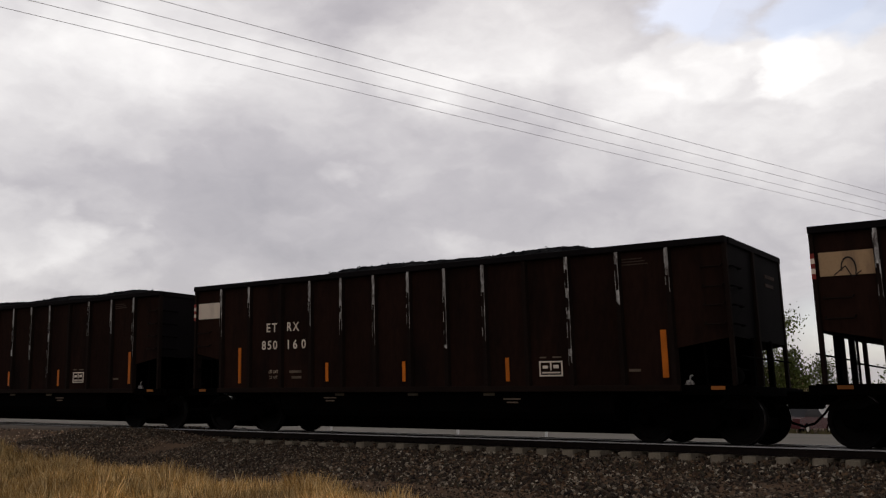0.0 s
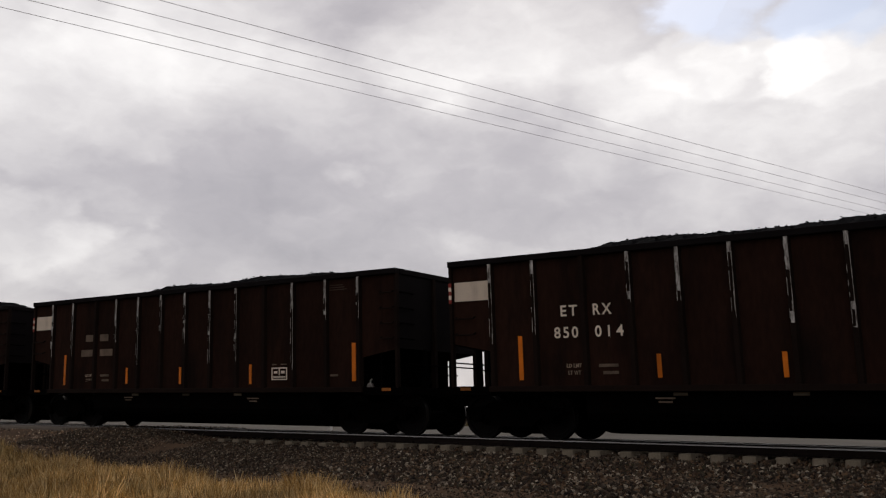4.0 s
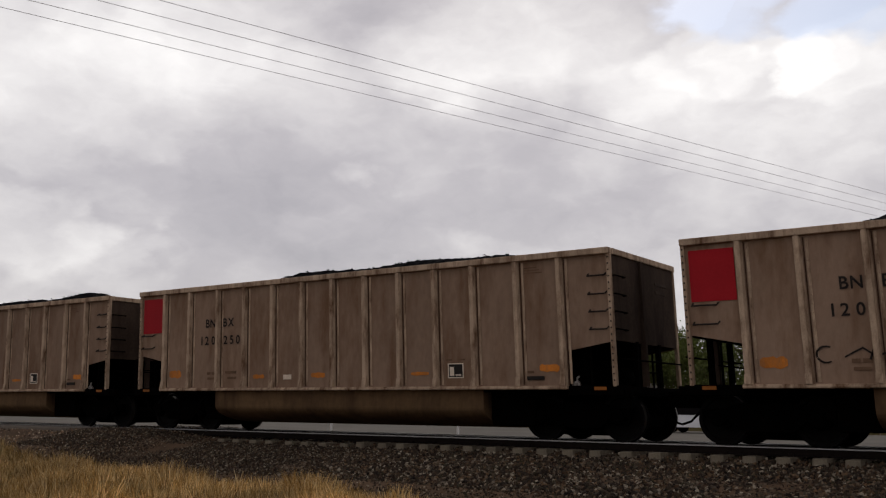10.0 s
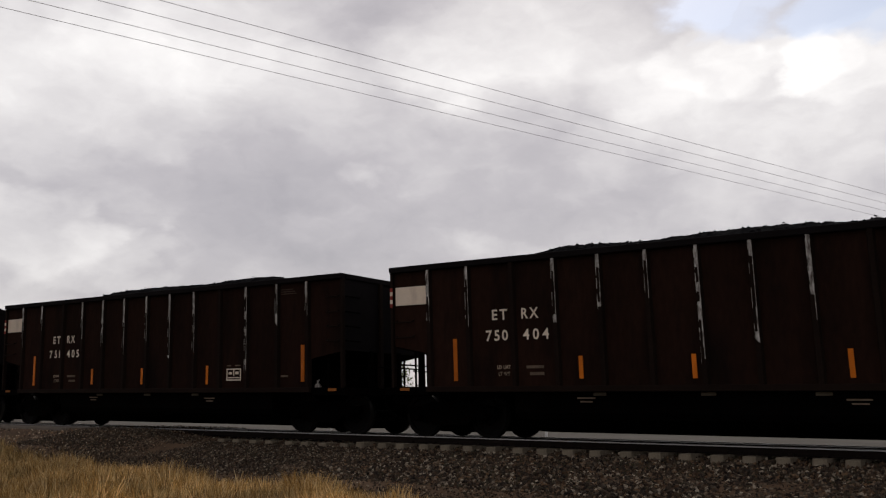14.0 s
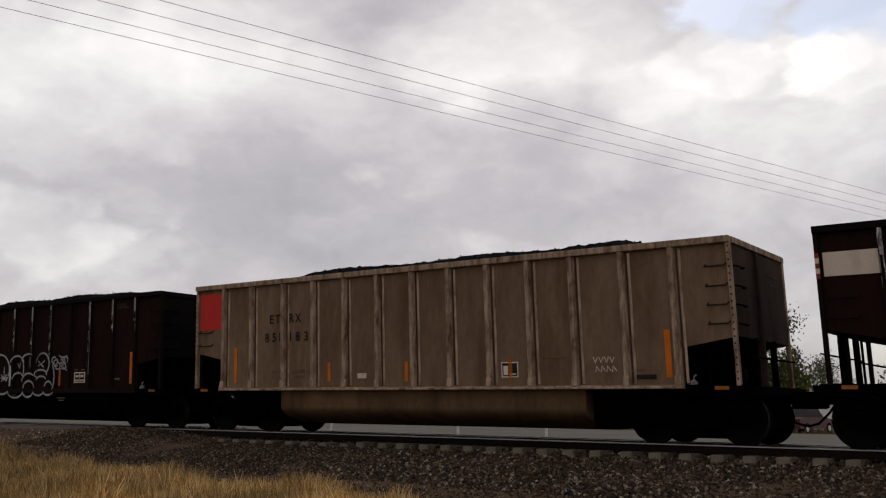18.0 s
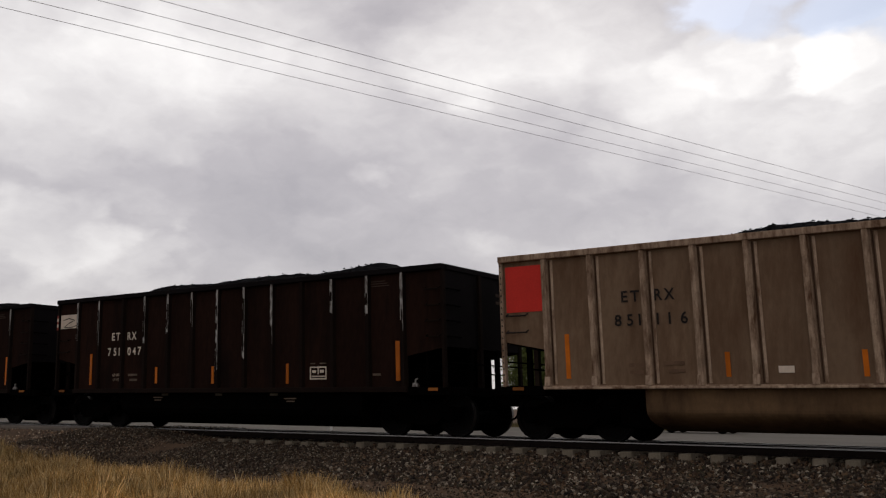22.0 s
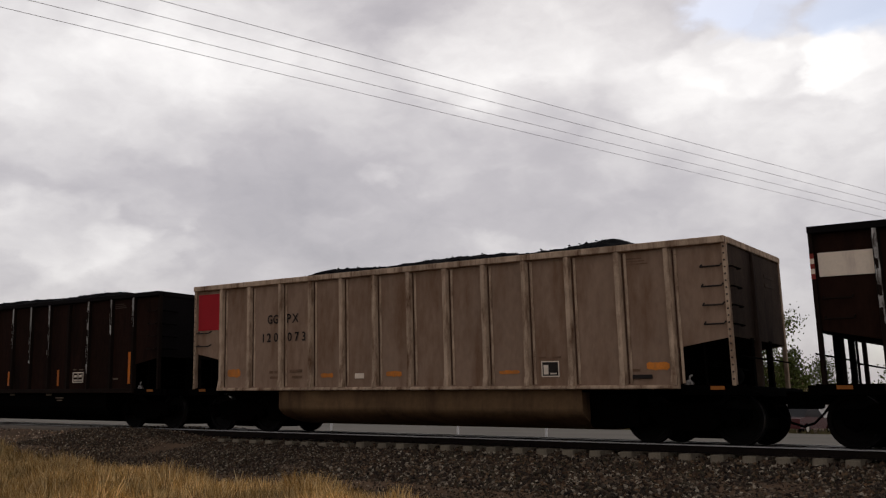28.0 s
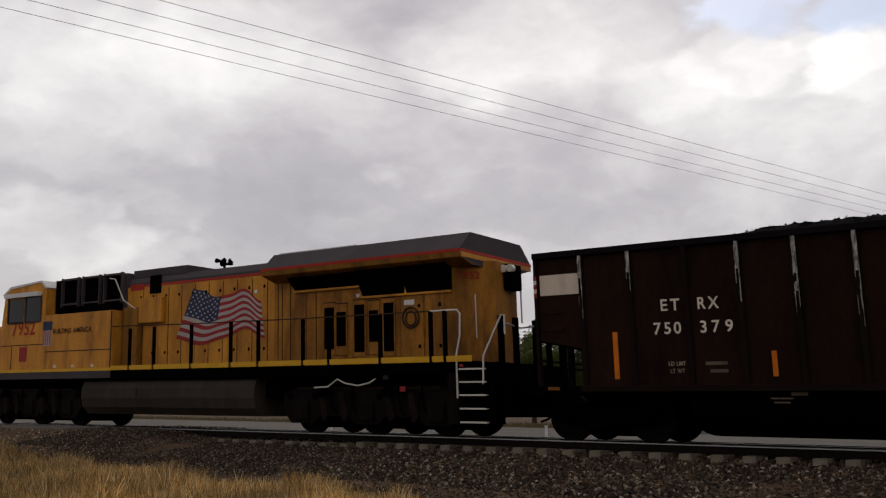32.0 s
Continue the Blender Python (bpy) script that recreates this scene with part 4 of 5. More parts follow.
def rivets_bm(x):
    bm = bmesh.new()
    for i in range(20):
        z = 1.2 + i * 0.128
        vs = [bm.verts.new((x + a, -(HW + 0.031) - h, z + b)) for a, b, h in ((-0.016, -0.016, 0), (0.016, -0.016, 0), (0.016, 0.016, 0), (-0.016, 0.016, 0), (0, 0, 0.014))]
        for f in ((0, 1, 4), (1, 2, 4), (2, 3, 4), (3, 0, 4)):
            bm.faces.new([vs[j] for j in f])
    return bm


def flange_bm(i):
    x = POSTS[i] + 0.095
    y = -(HW - 0.03)
    return box(bmesh.new(), x, x + 0.022, y - 0.012, y, SILL + 0.05, TOP - 0.16)


def flange2_bm(i):
    x = POSTS[i] + 0.14
    y = -(HW - 0.03)
    bm = box(bmesh.new(), x, x + 0.05, y - 0.014, y, SILL + 0.05, TOP - 0.16)
    for k_ in range(16):
        z = SILL + 0.16 + k_ * 0.155
        vs = [bm.verts.new((x + 0.025 + a, y - 0.014 - h, z + b)) for a, b, h in ((-0.014, -0.014, 0), (0.014, -0.014, 0), (0.014, 0.014, 0), (-0.014, 0.014, 0), (0, 0, 0.014))]
        for f in ((0, 1, 4), (1, 2, 4), (2, 3, 4), (3, 0, 4)):
            bm.faces.new([vs[j] for j in f])
    return bm


def strip_rw():
    bm = bmesh.new()
    for k_ in range(5):
        box(bm, X0 - 0.035, X0 + 0.035, -(HW + 0.04), -(HW + 0.03), 2.9 + k_ * 0.09, 2.99 + k_ * 0.09)
    for i, f in enumerate(bm.faces):
        f.material_index = (i // 6) % 2
    return bm


def patch_bm(a, b, z0, z1):
    """A roughly rectangular smear of paint with a ragged outline."""
    rnd = random.Random(int(a * 100))
    bm = bmesh.new()
    y = -(HW - 0.02)
    top, bot = [], []
    for i in range(9):
        x = a + (b - a) * i / 8
        e = 0.6 if i in (0, 8) else 1.0
        top.append(bm.verts.new((x, y, (z0 + z1) / 2 + (z1 - z0) / 2 * e * rnd.uniform(0.75, 1.1))))
        bot.append(bm.verts.new((x, y, (z0 + z1) / 2 - (z1 - z0) / 2 * e * rnd.uniform(0.75, 1.1))))
    for i in range(8):
        bm.faces.new((bot[i], bot[i + 1], top[i + 1], top[i]))
    return bm


def plate_bm(tan):
    bm = bmesh.new()
    x0, x1, z0, z1, y = 11.43, 11.97, 1.29, 1.6, -(HW - 0.025)
    if tan:
        x0, x1, z0 = 11.49, 11.9, 1.28
        box(bm, x0 + 0.02, x1 - 0.02, y - 0.006, y, z0 + 0.02, z1 - 0.02)
        for f in bm.faces:
            f.material_index = 1
        for a in ((x0, x1, z0, z0 + 0.022), (x0, x1, z1 - 0.022, z1), (x0, x0 + 0.022, z0 + 0.022, z1 - 0.022), (x1 - 0.022, x1, z0 + 0.022, z1 - 0.022), (x0 + 0.05, x0 + 0.16, 1.33, 1.52), (x0 + 0.2, x1 - 0.06, 1.33, 1.36)):
            box(bm, a[0], a[1], y - 0.01, y, a[2], a[3])
        return bm
    for a in ((x0, x1, z0, z0 + 0.03), (x0, x1, z1 - 0.03, z1), (x0, x0 + 0.03, z0 + 0.03, z1 - 0.03), (x1 - 0.03, x1, z0 + 0.03, z1 - 0.03), ((x0 + x1) / 2 - 0.015, (x0 + x1) / 2 + 0.015, z0 + 0.12, z1 - 0.03)):
        box(bm, a[0], a[1], y - 0.01, y, a[2], a[3])
    for a in ((x0 + 0.08, x0 + 0.2, 1.45, 1.51), (x0 + 0.33, x0 + 0.45, 1.45, 1.52), (x0 + 0.06, x1 - 0.06, 1.35, 1.38)):
        box(bm, a[0], a[1], y - 0.01, y, a[2], a[3])
    return bm


# small stencilled lines: from, to, foot, height, face
STENCILS = [(3.6, 3.74, 1.45, 0.07, -1.575), (3.78, 3.93, 1.45, 0.07, -1.575), (3.62, 3.9, 1.32, 0.06, -1.575), (4.31, 4.73, 1.47, 0.07, -1.575), (4.4, 4.73, 1.33, 0.06, -1.575),
            (5.4, 5.8, 0.84, 0.03, -1.525), (5.46, 5.74, 0.77, 0.03, -1.525), (10.5, 10.92, 0.82, 0.03, -1.525), (10.58, 10.86, 0.75, 0.03, -1.525), (13.42, 13.66, 1.36, 0.05, -1.575), (11.45, 11.6, 1.66, 0.03, -1.575), (11.75, 11.95, 1.66, 0.03, -1.575)]


def marks(ob, first, number, tan):
    """Reporting mark and number, split by the post between them."""
    y = -(HW - 0.012)
    ink = LETTER_DARK if tan else LETTER
    up = 0.21 if tan else 0.0
    edge = 3.91 if tan else 3.87
    for text, x0, x1, z, h in ((first[:2], edge - 0.38, edge, 2.5 + up, 0.215), (first[2:], 4.22, 4.63, 2.5 + up, 0.215), (number[:3], edge - 0.55, edge, 2.06 + up * 0.9, 0.215), (number[3:], 4.24, 4.86, 2.06 + up * 0.9, 0.215)):
        part("lettering", letters(text, x0, x1, y, z, h), ink, ob, "stencilled lettering", LEAN)


def bar_marks(ob, tan):
    y = -(HW - 0.025)
    for x, w, z in ((3.52, 0.38, 2.5), (4.22, 0.4, 2.5), (3.32, 0.56, 2.06), (4.24, 0.6, 2.06)):
        part("lettering", box(bmesh.new(), x, x + w, y - 0.01, y, z, z + 0.2), DIM, ob, "unreadable stencilled lettering", LEAN)


# reporting marks and numbers, from the first car to the last
TRAIN = [("", ""), ("ETRX", "850160"), ("ETRX", "750424"), ("ETRX", "750336"), ("ETRX", "750899"), ("ETRX", "750447"), ("ETRX", "850014"), ("", ""), ("ETRX", "751026"),
         ("ETRX", "751327"), ("ETRX*", "852061"), ("ETRX", "750249"), ("ETRX", "850560"), ("ETRX", "750840"), ("BNBX*", "120251"), ("BNBX*", "120250"), ("BNBX*", "120370"),
         ("ETRX", "850484"), ("ETRX", "751052"), ("ETRX", "850706"), ("ETRX", "750404"), ("ETRX", "751405"), ("", ""), ("", ""), ("ETRX", "850073"), ("ETRX", "850121"),
         ("ETRX*", "851183"), ("ETRX", "850566"), ("ETRX", "850709"), ("ETRX", "751121"), ("ETRX", "850529"), ("ETRX*", "851116"), ("ETRX", "751047"),
         ("ETRX", "750755"), ("ETRX", "850328"), ("ETRX", "750088"), ("ETRX", "850715"), ("*", ""), ("", ""), ("ETRX", "850799"), ("GGPX*", "120073"),
         ("ETRX", "850619"), ("ETRX", "850827"), ("ETRX", "751164"), ("ETRX", "750060"), ("ETRX", "750379")]
models = {}
cars = []
for k_, (mark, number) in enumerate(TRAIN):
    tan = mark.endswith("*")
    key = (0 if not tan else 2 if mark[0] in "E*" else 1, k_ % 4)
    here = pose(along(0) - L * k_, YC, RAIL)
    if key not in models:
        car = models[key] = build_car(*key)
    else:
        car = None
    if car is None:
        car = copy_thing(models[key], here)
    else:
        car.matrix_basis = here
    cars.append(car)
# one car carries its side markings further along
for ch in cars[19].children:
    base = ch.name.split(".")[0]
    if base == "data_plate":
        ch.location.x = 1.03
    elif base == "stencil_line" and ch.data.vertices[1].co.z > 1.6:
        ch.location.x = 1.03
    elif base == "reflector":
        ch.location.x = {5.55: -0.03, 7.9: 0.68, 10.66: 1.0}.get(round(ch.data.vertices[0].co.x + 0.045 - LEAN_AT(ch.data.vertices[0].co.z), 2), 0.0)
for ch in cars[26].children:
    if ch.name.split(".")[0] == "data_plate":
        ch.location.x = -1.05
for ch in cars[13].children:
    if ch.name.split(".")[0] == "reflector":
        ch.location.x = {5.55: 0.12, 7.9: 0.58, 10.66: 0.6}.get(round(ch.data.vertices[0].co.x + 0.045 - LEAN_AT(ch.data.vertices[0].co.z), 2), 0.0)
# lettering comes after the copies, so that each car carries its own
for (mark, number), car in zip(TRAIN, cars):
    tan = mark.endswith("*")
    if number:
        marks(car, mark.rstrip("*"), number, tan)
    else:
        bar_marks(car, tan)


# ------------------------------------------------------------------ locomotive: x runs from 0 at the coupling to -22.3 at its front coupler
def loco_block(u0, u1, y0, y1, z0, z1, bevel=0.0):
    return block(-u1, -u0, y0, y1, z0, z1, bevel)


def plate(u0, u1, z0, z1, y=-1.0, t=0.02):
    """A flat panel proud of a side at y."""
    return box(bmesh.new(), -u1, -u0, y - t, y + 0.005, z0, z1)


def flag_bm():
    """A waving flag painted on the hood: thirteen stripes and a canton, one decal."""
    bm = bmesh.new()
    n = 40

    def at(s, v, y):
        ripple = 0.14 * math.sin(7.5 * s + 2.4) + 0.07 * math.sin(17 * s + 1.0) * s
        slant = 0.72 * (1 - v) * (1 - s) ** 1.5
        top = 3.82 - 0.30 * s + 0.14 * math.exp(-((s - 0.2) / 0.1) ** 2)
        bot = 2.42 + 0.1 * s
        return bm.verts.new((-10.72 - slant + 2.72 * s + 0.16 * (1 - v) * s, y, bot + (top - bot) * v + ripple))

    def quad(s0, s1, v0, v1, y, index):
        f = bm.faces.new((at(s0, v0, y), at(s1, v0, y), at(s1, v1, y), at(s0, v1, y)))
        f.material_index = index

    for k_ in range(13):
        for i in range(n):
            if not (k_ >= 6 and (i + 1) / n <= 0.43):
                quad(i / n, (i + 1) / n, k_ / 13, (k_ + 1) / 13, -1.016, k_ % 2)
    for i in range(17):
        quad(i / n, (i + 1) / n, 6 / 13, 1.0, -1.016, 2)
    for r in range(9):
        for c in range(6):
            s0, v0 = 0.025 + c * 0.07 + (r % 2) * 0.035, 6 / 13 + 0.03 + r * 0.056
            if s0 < 0.4:
                quad(s0, s0 + 0.02, v0, v0 + 0.028, -1.02, 1)
    return bm


def loco_truck_frame(c):
    bm = bmesh.new()
    pts = [(-2.75, 0.55), (-2.7, 0.95), (-2.2, 1.12), (2.2, 1.12), (2.7, 0.95), (2.75, 0.55), (2.45, 0.24), (1.72, 0.24), (1.5, 0.42), (0.55, 0.42), (0.38, 0.24), (-0.38, 0.24), (-0.55, 0.42), (-1.5, 0.42), (-1.72, 0.24), (-2.45, 0.24)]
    prism(bm, [(-c + a, b) for a, b in pts], -1.22, -1.06, "y")
    return bm


def build_loco():
    ob = thing("locomotive", "yellow and grey diesel locomotive with a waving flag on its hood", "locomotive")
    P = lambda name, bm, m, label="", parent=None, smooth=False: part(name, bm, m, parent or ob, label, LEAN, smooth)
    # frame
    P("underframe", loco_block(0.95, 21.7, -1.5, 1.5, 1.38, 1.66, 0.02), BLACK, "black underframe and walkway")
    P("skirt_band", loco_block(13.75, 21.6, -1.53, -1.5, 1.42, 1.63), LOCO_GREY)
    P("sill_stripe", plate(0.95, 13.75, 1.64, 1.77, -1.50, 0.02), YELLOW_BRIGHT, "bright yellow reflective sill stripe")
    P("sill_stripe", plate(13.75, 21.6, 1.635, 1.72, -1.50, 0.03), YELLOW_BRIGHT)
    P("rear_platform", loco_block(0.35, 1.7, -1.45, 1.45, 1.05, 1.62, 0.02), BLACK)
    P("rear_plate", loco_block(0.3, 0.42, -1.3, 1.3, 0.45, 1.62, 0.02), BLACK)
    # hoods
    hood = bmesh.new()
    prism(hood, [(-1.75, -1.0), (-0.95, -0.45), (-0.95, 0.45), (-1.75, 1.0), (-7.5, 1.0), (-7.5, -1.0)], 1.66, 3.98, "z")
    P("radiator_hood", hood, SOOTED_SHADED)
    P("engine_hood", loco_block(7.5, 13.75, -1.0, 1.0, 1.66, 4.12), YELLOW)
    roof = bmesh.new()
    prism(roof, [(-1.0, 4.12), (-1.0, 4.24), (-0.8, 4.45), (0.8, 4.45), (1.0, 4.24), (1.0, 4.12)], -13.75, -7.4, "x")
    P("engine_roof", roof, LOCO_GREY)
    P("roof_stripe", plate(7.45, 12.9, 4.10, 4.17, -1.0, 0.012), LOCO_RED, "thin red stripe")
    wing = bmesh.new()
    prism(wing, [(-0.98, 3.84), (-1.5, 3.98), (-1.53, 4.14), (-1.08, 4.58), (1.08, 4.58), (1.53, 4.14), (1.5, 3.98), (0.98, 3.84)], -7.45, -1.17, "x")
    P("radiator_wing", wing, LOCO_GREY, "flared grey radiator housing")
    low = bmesh.new()
    prism(low, [(-1.0, 3.82), (-1.505, 3.965), (-1.54, 4.08), (-1.52, 4.08), (-1.48, 3.985), (-1.0, 3.85)], -7.46, -1.16, "x")
    # dark yellow stands for the shadow along the wing's underside
    P("wing_lower_edge", low, DIRTY_SHADED_YELLOW)
    P("wing_end_edge", block(-1.175, -1.15, -1.5, 1.5, 3.97, 4.08), YELLOW)
    P("wing_stripe", prism(bmesh.new(), [(-1.545, 4.08), (-1.55, 4.15), (-1.53, 4.15), (-1.52, 4.08)], -7.46, -1.15, "x"), LOCO_RED, "thin red stripe")
    P("wing_end_stripe", block(-1.17, -1.145, -1.52, 1.52, 4.085, 4.15), LOCO_RED)
    P("roof_panel", loco_block(4.7, 7.4, -0.95, 0.95, 4.585, 4.64, 0.015), SIDING, "pale grey roof hatch")
    P("roof_ridge", loco_block(1.3, 4.6, -0.7, 0.7, 4.585, 4.62, 0.015), LOCO_GREY)
    P("silencer_box", loco_block(11.2, 13.7, -0.85, 0.85, 4.4, 4.66, 0.03), LOCO_GREY)
    P("red_chevron", plate(12.95, 13.6, 4.02, 4.2, -1.0, 0.012), LOCO_RED)
    P("hood_window", plate(12.17, 12.68, 3.88, 4.42, -1.0, 0.02), BLACK, "black intake opening")
    # radiator screens in the shade of the housing
    for i, (a, b, z0, z1) in enumerate(((4.5, 6.7, 3.58, 3.88), (3.1, 4.42, 3.3, 3.9), (1.78, 3.05, 3.3, 3.9))):
        s = bmesh.new()
        prism(s, [(-1.0, z0), (-1.06, z0), (-1.36, z1), (-1.0, z1)], -b, -a, "x")
        sc = P("radiator_screen", s, BLACK, "dark radiator intake screen")
        P("screen_frame", box(box(bmesh.new(), -b - 0.05, -b, -1.08, -1.0, z0 - 0.04, z1), -b, -a, -1.08, -1.0, z0 - 0.05, z0), YELLOW, parent=sc)
    # doors and louvres
    for a, b, z0, z1, lo, hi in ((5.34, 5.74, 1.9, 3.2, 2.05, 3.09), (4.95, 5.33, 1.9, 3.16, 2.12, 2.96), (4.35, 4.75, 1.85, 3.22, 1.96, 3.11), (3.92, 4.28, 1.9, 3.18, 2.19, 2.95), (3.44, 3.82, 1.85, 3.22, 1.95, 3.11),
                                 (2.60, 3.26, 1.8, 3.26, 0, 0), (2.0, 2.54, 1.8, 3.25, 0, 0)):
        d = P("hood_door", plate(a, b, z0, z1, -1.0, 0.03), SOOTED_SHADED)
        if lo:
            P("louvre", plate(a + 0.04, b - 0.04, lo, hi, -1.03, 0.012), BLACK, "black louvred vent", d)
        else:
            P("door_latch", plate(a + 0.08, a + 0.14, 2.0, 2.08, -1.03, 0.02), BLACK, "", d)
            P("door_latch", plate(a + 0.08, a + 0.14, 2.95, 3.03, -1.03, 0.02), BLACK, "", d)
        P("door_gap", plate(b, b + 0.03, z0 - 0.02, z1 + 0.02, -1.0, 0.006), LETTER_DARK, "", d)
        P("door_head", plate(a, b, z1, z1 + 0.03, -1.0, 0.008), LETTER_DARK, "", d)
    for i in range(10):
        u = 7.75 + i * 0.58
        d = P("engine_door_seam", plate(u, u + 0.022, 1.8, 4.05, -1.0, 0.006), LETTER_DARK, "dark seam between engine doors")
        for z in (2.1, 3.75):
            P("door_latch", plate(u + 0.1, u + 0.15, z, z + 0.08, -1.0, 0.02), BLACK, "", d)
    for u in (7.35, 7.2, 6.9, 6.35, 6.0):
        P("hood_seam", plate(u, u + 0.022, 1.8, 3.8, -1.0, 0.008), LETTER_DARK)
    P("flag_decal", flag_bm(), [FLAG_RED, FLAG_WHITE, FLAG_BLUE], "painted waving flag with red and white stripes")
    P("hose_coil", tube(bmesh.new(), [(-2.95 + 0.24 * math.cos(a), -1.06, 2.72 + 0.24 * math.sin(a)) for a in [2 * math.pi * i / 20 for i in range(21)]], 0.022, 6), RUST, "coiled brown hose")
    P("hose_coil", tube(bmesh.new(), [(-2.95 + 0.15 * math.cos(a), -1.05, 2.7 + 0.17 * math.sin(a)) for a in [2 * math.pi * i / 16 for i in range(17)]], 0.02, 6), RUST)
    P("notice", plate(2.85, 3.15, 3.02, 3.14, -1.03, 0.012), SIDING, "white notice")
    for u in (8.15, 4.55):
        P("notice", plate(u, u + 0.1, 3.62 if u > 5 else 3.3, 3.72 if u > 5 else 3.38, -1.0, 0.015), SIDING, "small white notice")
    e = P("end_number", letters("7952", -1.62, -1.1, -0.985, 3.55, 0.17), LOCO_RED, "small red number")
    # turn the end number on to the bevelled corner
    e.matrix_basis = Matrix.Translation((-1.7, -0.98, 0)) @ Matrix.Rotation(radians(34.5), 4, "Z") @ Matrix.Translation((1.68, 0.985 - 0.015, 0))
    P("grab_rail", tube(bmesh.new(), [(-1.3, -0.76, 2.2), (-1.3, -0.78, 3.2)], 0.014, 5), RAILING)
    P("headlight", lathe(bmesh.new(), [(-0.13, 0.09), (0.0, 0.09)], 12, (-0.9, -0.06, 3.83)), RAILING)
    P("headlight", lathe(bmesh.new(), [(-0.13, 0.09), (0.0, 0.09)], 12, (-0.72, -0.06, 3.83)), RAILING)
    P("headlight_box", loco_block(0.75, 0.98, -0.1, 0.4, 3.35, 3.95, 0.03), BLACK)
    # side handrail
    for u in (12.9, 11.8, 10.2, 8.62, 7.58, 6.0, 5.13, 3.52, 2.05, 1.66):
        P("stanchion", loco_block(u - 0.05, u + 0.05, -1.52, -1.46, 1.5, 2.78 if u < 6.5 else 2.83, 0.01), BLACK, "dark handrail stanchion")
    P("handrail", tube(bmesh.new(), [(-13.8, -1.49, 2.93), (-10.2, -1.49, 2.85), (-6.0, -1.49, 2.80), (-1.66, -1.49, 2.78)], 0.016, 6), RUST)
    P("end_handrail", tube(bmesh.new(), [(-2.05, -1.5, 2.78), (-1.32, -1.5, 2.78), (-1.24, -1.5, 2.7), (-1.26, -1.5, 2.2), (-1.36, -1.5, 1.8), (-1.36, -1.5, 0.85)], 0.022, 6), RAILING, "pale bent handrail")
    P("step_handrail", tube(bmesh.new(), [(-0.12, -1.45, 2.2), (-0.12, -1.45, 2.62), (-0.2, -1.45, 2.62), (-0.66, -1.5, 1.75), (-0.68, -1.5, 1.15)], 0.022, 6), RAILING, "pale bent handrail")
    P("end_handrail", tube(bmesh.new(), [(-0.9, 0.4, 3.5), (-0.8, 0.4, 3.55), (-0.8, 0.4, 2.6)], 0.02, 6), RAILING)
    for y in (-1.3, -0.7, 0.15, 0.75, 1.35):
        P("end_stanchion", block(-0.36, -0.26, y - 0.07, y + 0.07, 1.0, 2.62, 0.015), BLACK)
    P("end_rail", tube(bmesh.new(), [(-0.3, -1.3, 2.5), (-0.3, -0.5, 2.4), (-0.3, 0.2, 2.5), (-0.3, 1.35, 2.5)], 0.02, 5), RAILING)
    for i, z in enumerate((0.34, 0.63, 0.92, 1.2, 1.48)):
        P("step_tread", loco_block(0.62, 1.30, -1.52, -1.15, z - 0.02, z + 0.015), RAILING, "worn bright step edge")
    P("step_well", loco_block(0.55, 1.4, -1.2, -1.1, 0.3, 1.6), BLACK)
    P("step_side", loco_block(1.36, 1.62, -1.5, -1.42, 0.3, 1.6, 0.01), TRUCKGREY)
    P("step_side", loco_block(0.4, 0.56, -1.5, -1.1, 0.3, 1.6, 0.01), BLACK)
    P("marker_lamp", plate(1.18, 1.26, 1.52, 1.58, -1.52, 0.02), FLAG_RED)
    # cab and nose at the far end
    cab = bmesh.new()
    prism(cab, [(-17.25, 1.66), (-17.25, 4.3), (-17.6, 4.52), (-19.35, 4.40), (-19.62, 4.22), (-19.75, 3.3), (-19.75, 1.66)], -1.5, 1.5, "y")
    P("cab", cab, YELLOW)
    croof = bmesh.new()
    prism(croof, [(-17.2, 4.32), (-17.5, 4.56), (-19.3, 4.46), (-19.75, 4.2), (-19.6, 4.2), (-19.3, 4.38), (-17.55, 4.5), (-17.25, 4.28)], -1.53, 1.53, "y")
    P("cab_roof", croof, SIDING, "pale grey cab roof")
    P("roof_unit", loco_block(17.6, 18.6, -0.6, 0.6, 4.52, 4.68, 0.04), LOCO_GREY)
    win = P("cab_window", plate(17.55, 18.35, 3.28, 4.06, -1.5, 0.012), GLASS_DARK, "dark cab window")
    P("window_frame", box(box(box(bmesh.new(), -18.42, -18.35, -1.53, -1.5, 3.25, 4.1), -17.55, -17.47, -1.53, -1.5, 3.25, 4.1), -18.35, -17.55, -1.53, -1.5, 3.22, 3.28), LOCO_GREY, parent=win)
    win = P("cab_window", plate(18.5, 19.35, 3.28, 4.02, -1.5, 0.012), GLASS_DARK, "dark cab window")
    P("window_frame", box(box(bmesh.new(), -19.42, -19.35, -1.53, -1.5, 3.25, 4.06), -19.35, -18.47, -1.53, -1.5, 3.22, 3.28), LETTER_DARK, parent=win)
    P("cab_shade", plate(17.5, 19.45, 4.06, 4.2, -1.5, 0.16), SIDING, "pale sun visor")
    P("nose", loco_block(19.7, 21.6, -1.45, 1.45, 1.66, 3.2, 0.12), YELLOW)
    P("cab_number", letters("7952", -19.1, -17.78, -1.515, 2.84, 0.44), LOCO_RED, "large red number on the cab side")
    P("cab_marker", plate(18.2, 18.62, 1.98, 2.45, -1.5, 0.012), FLAG_RED)
    for u in (14.6, 15.6, 16.55):
        P("sill_reflector", plate(u, u + 0.12, 1.76, 1.84, -1.5, 0.012), RAILING, "small pale reflector")
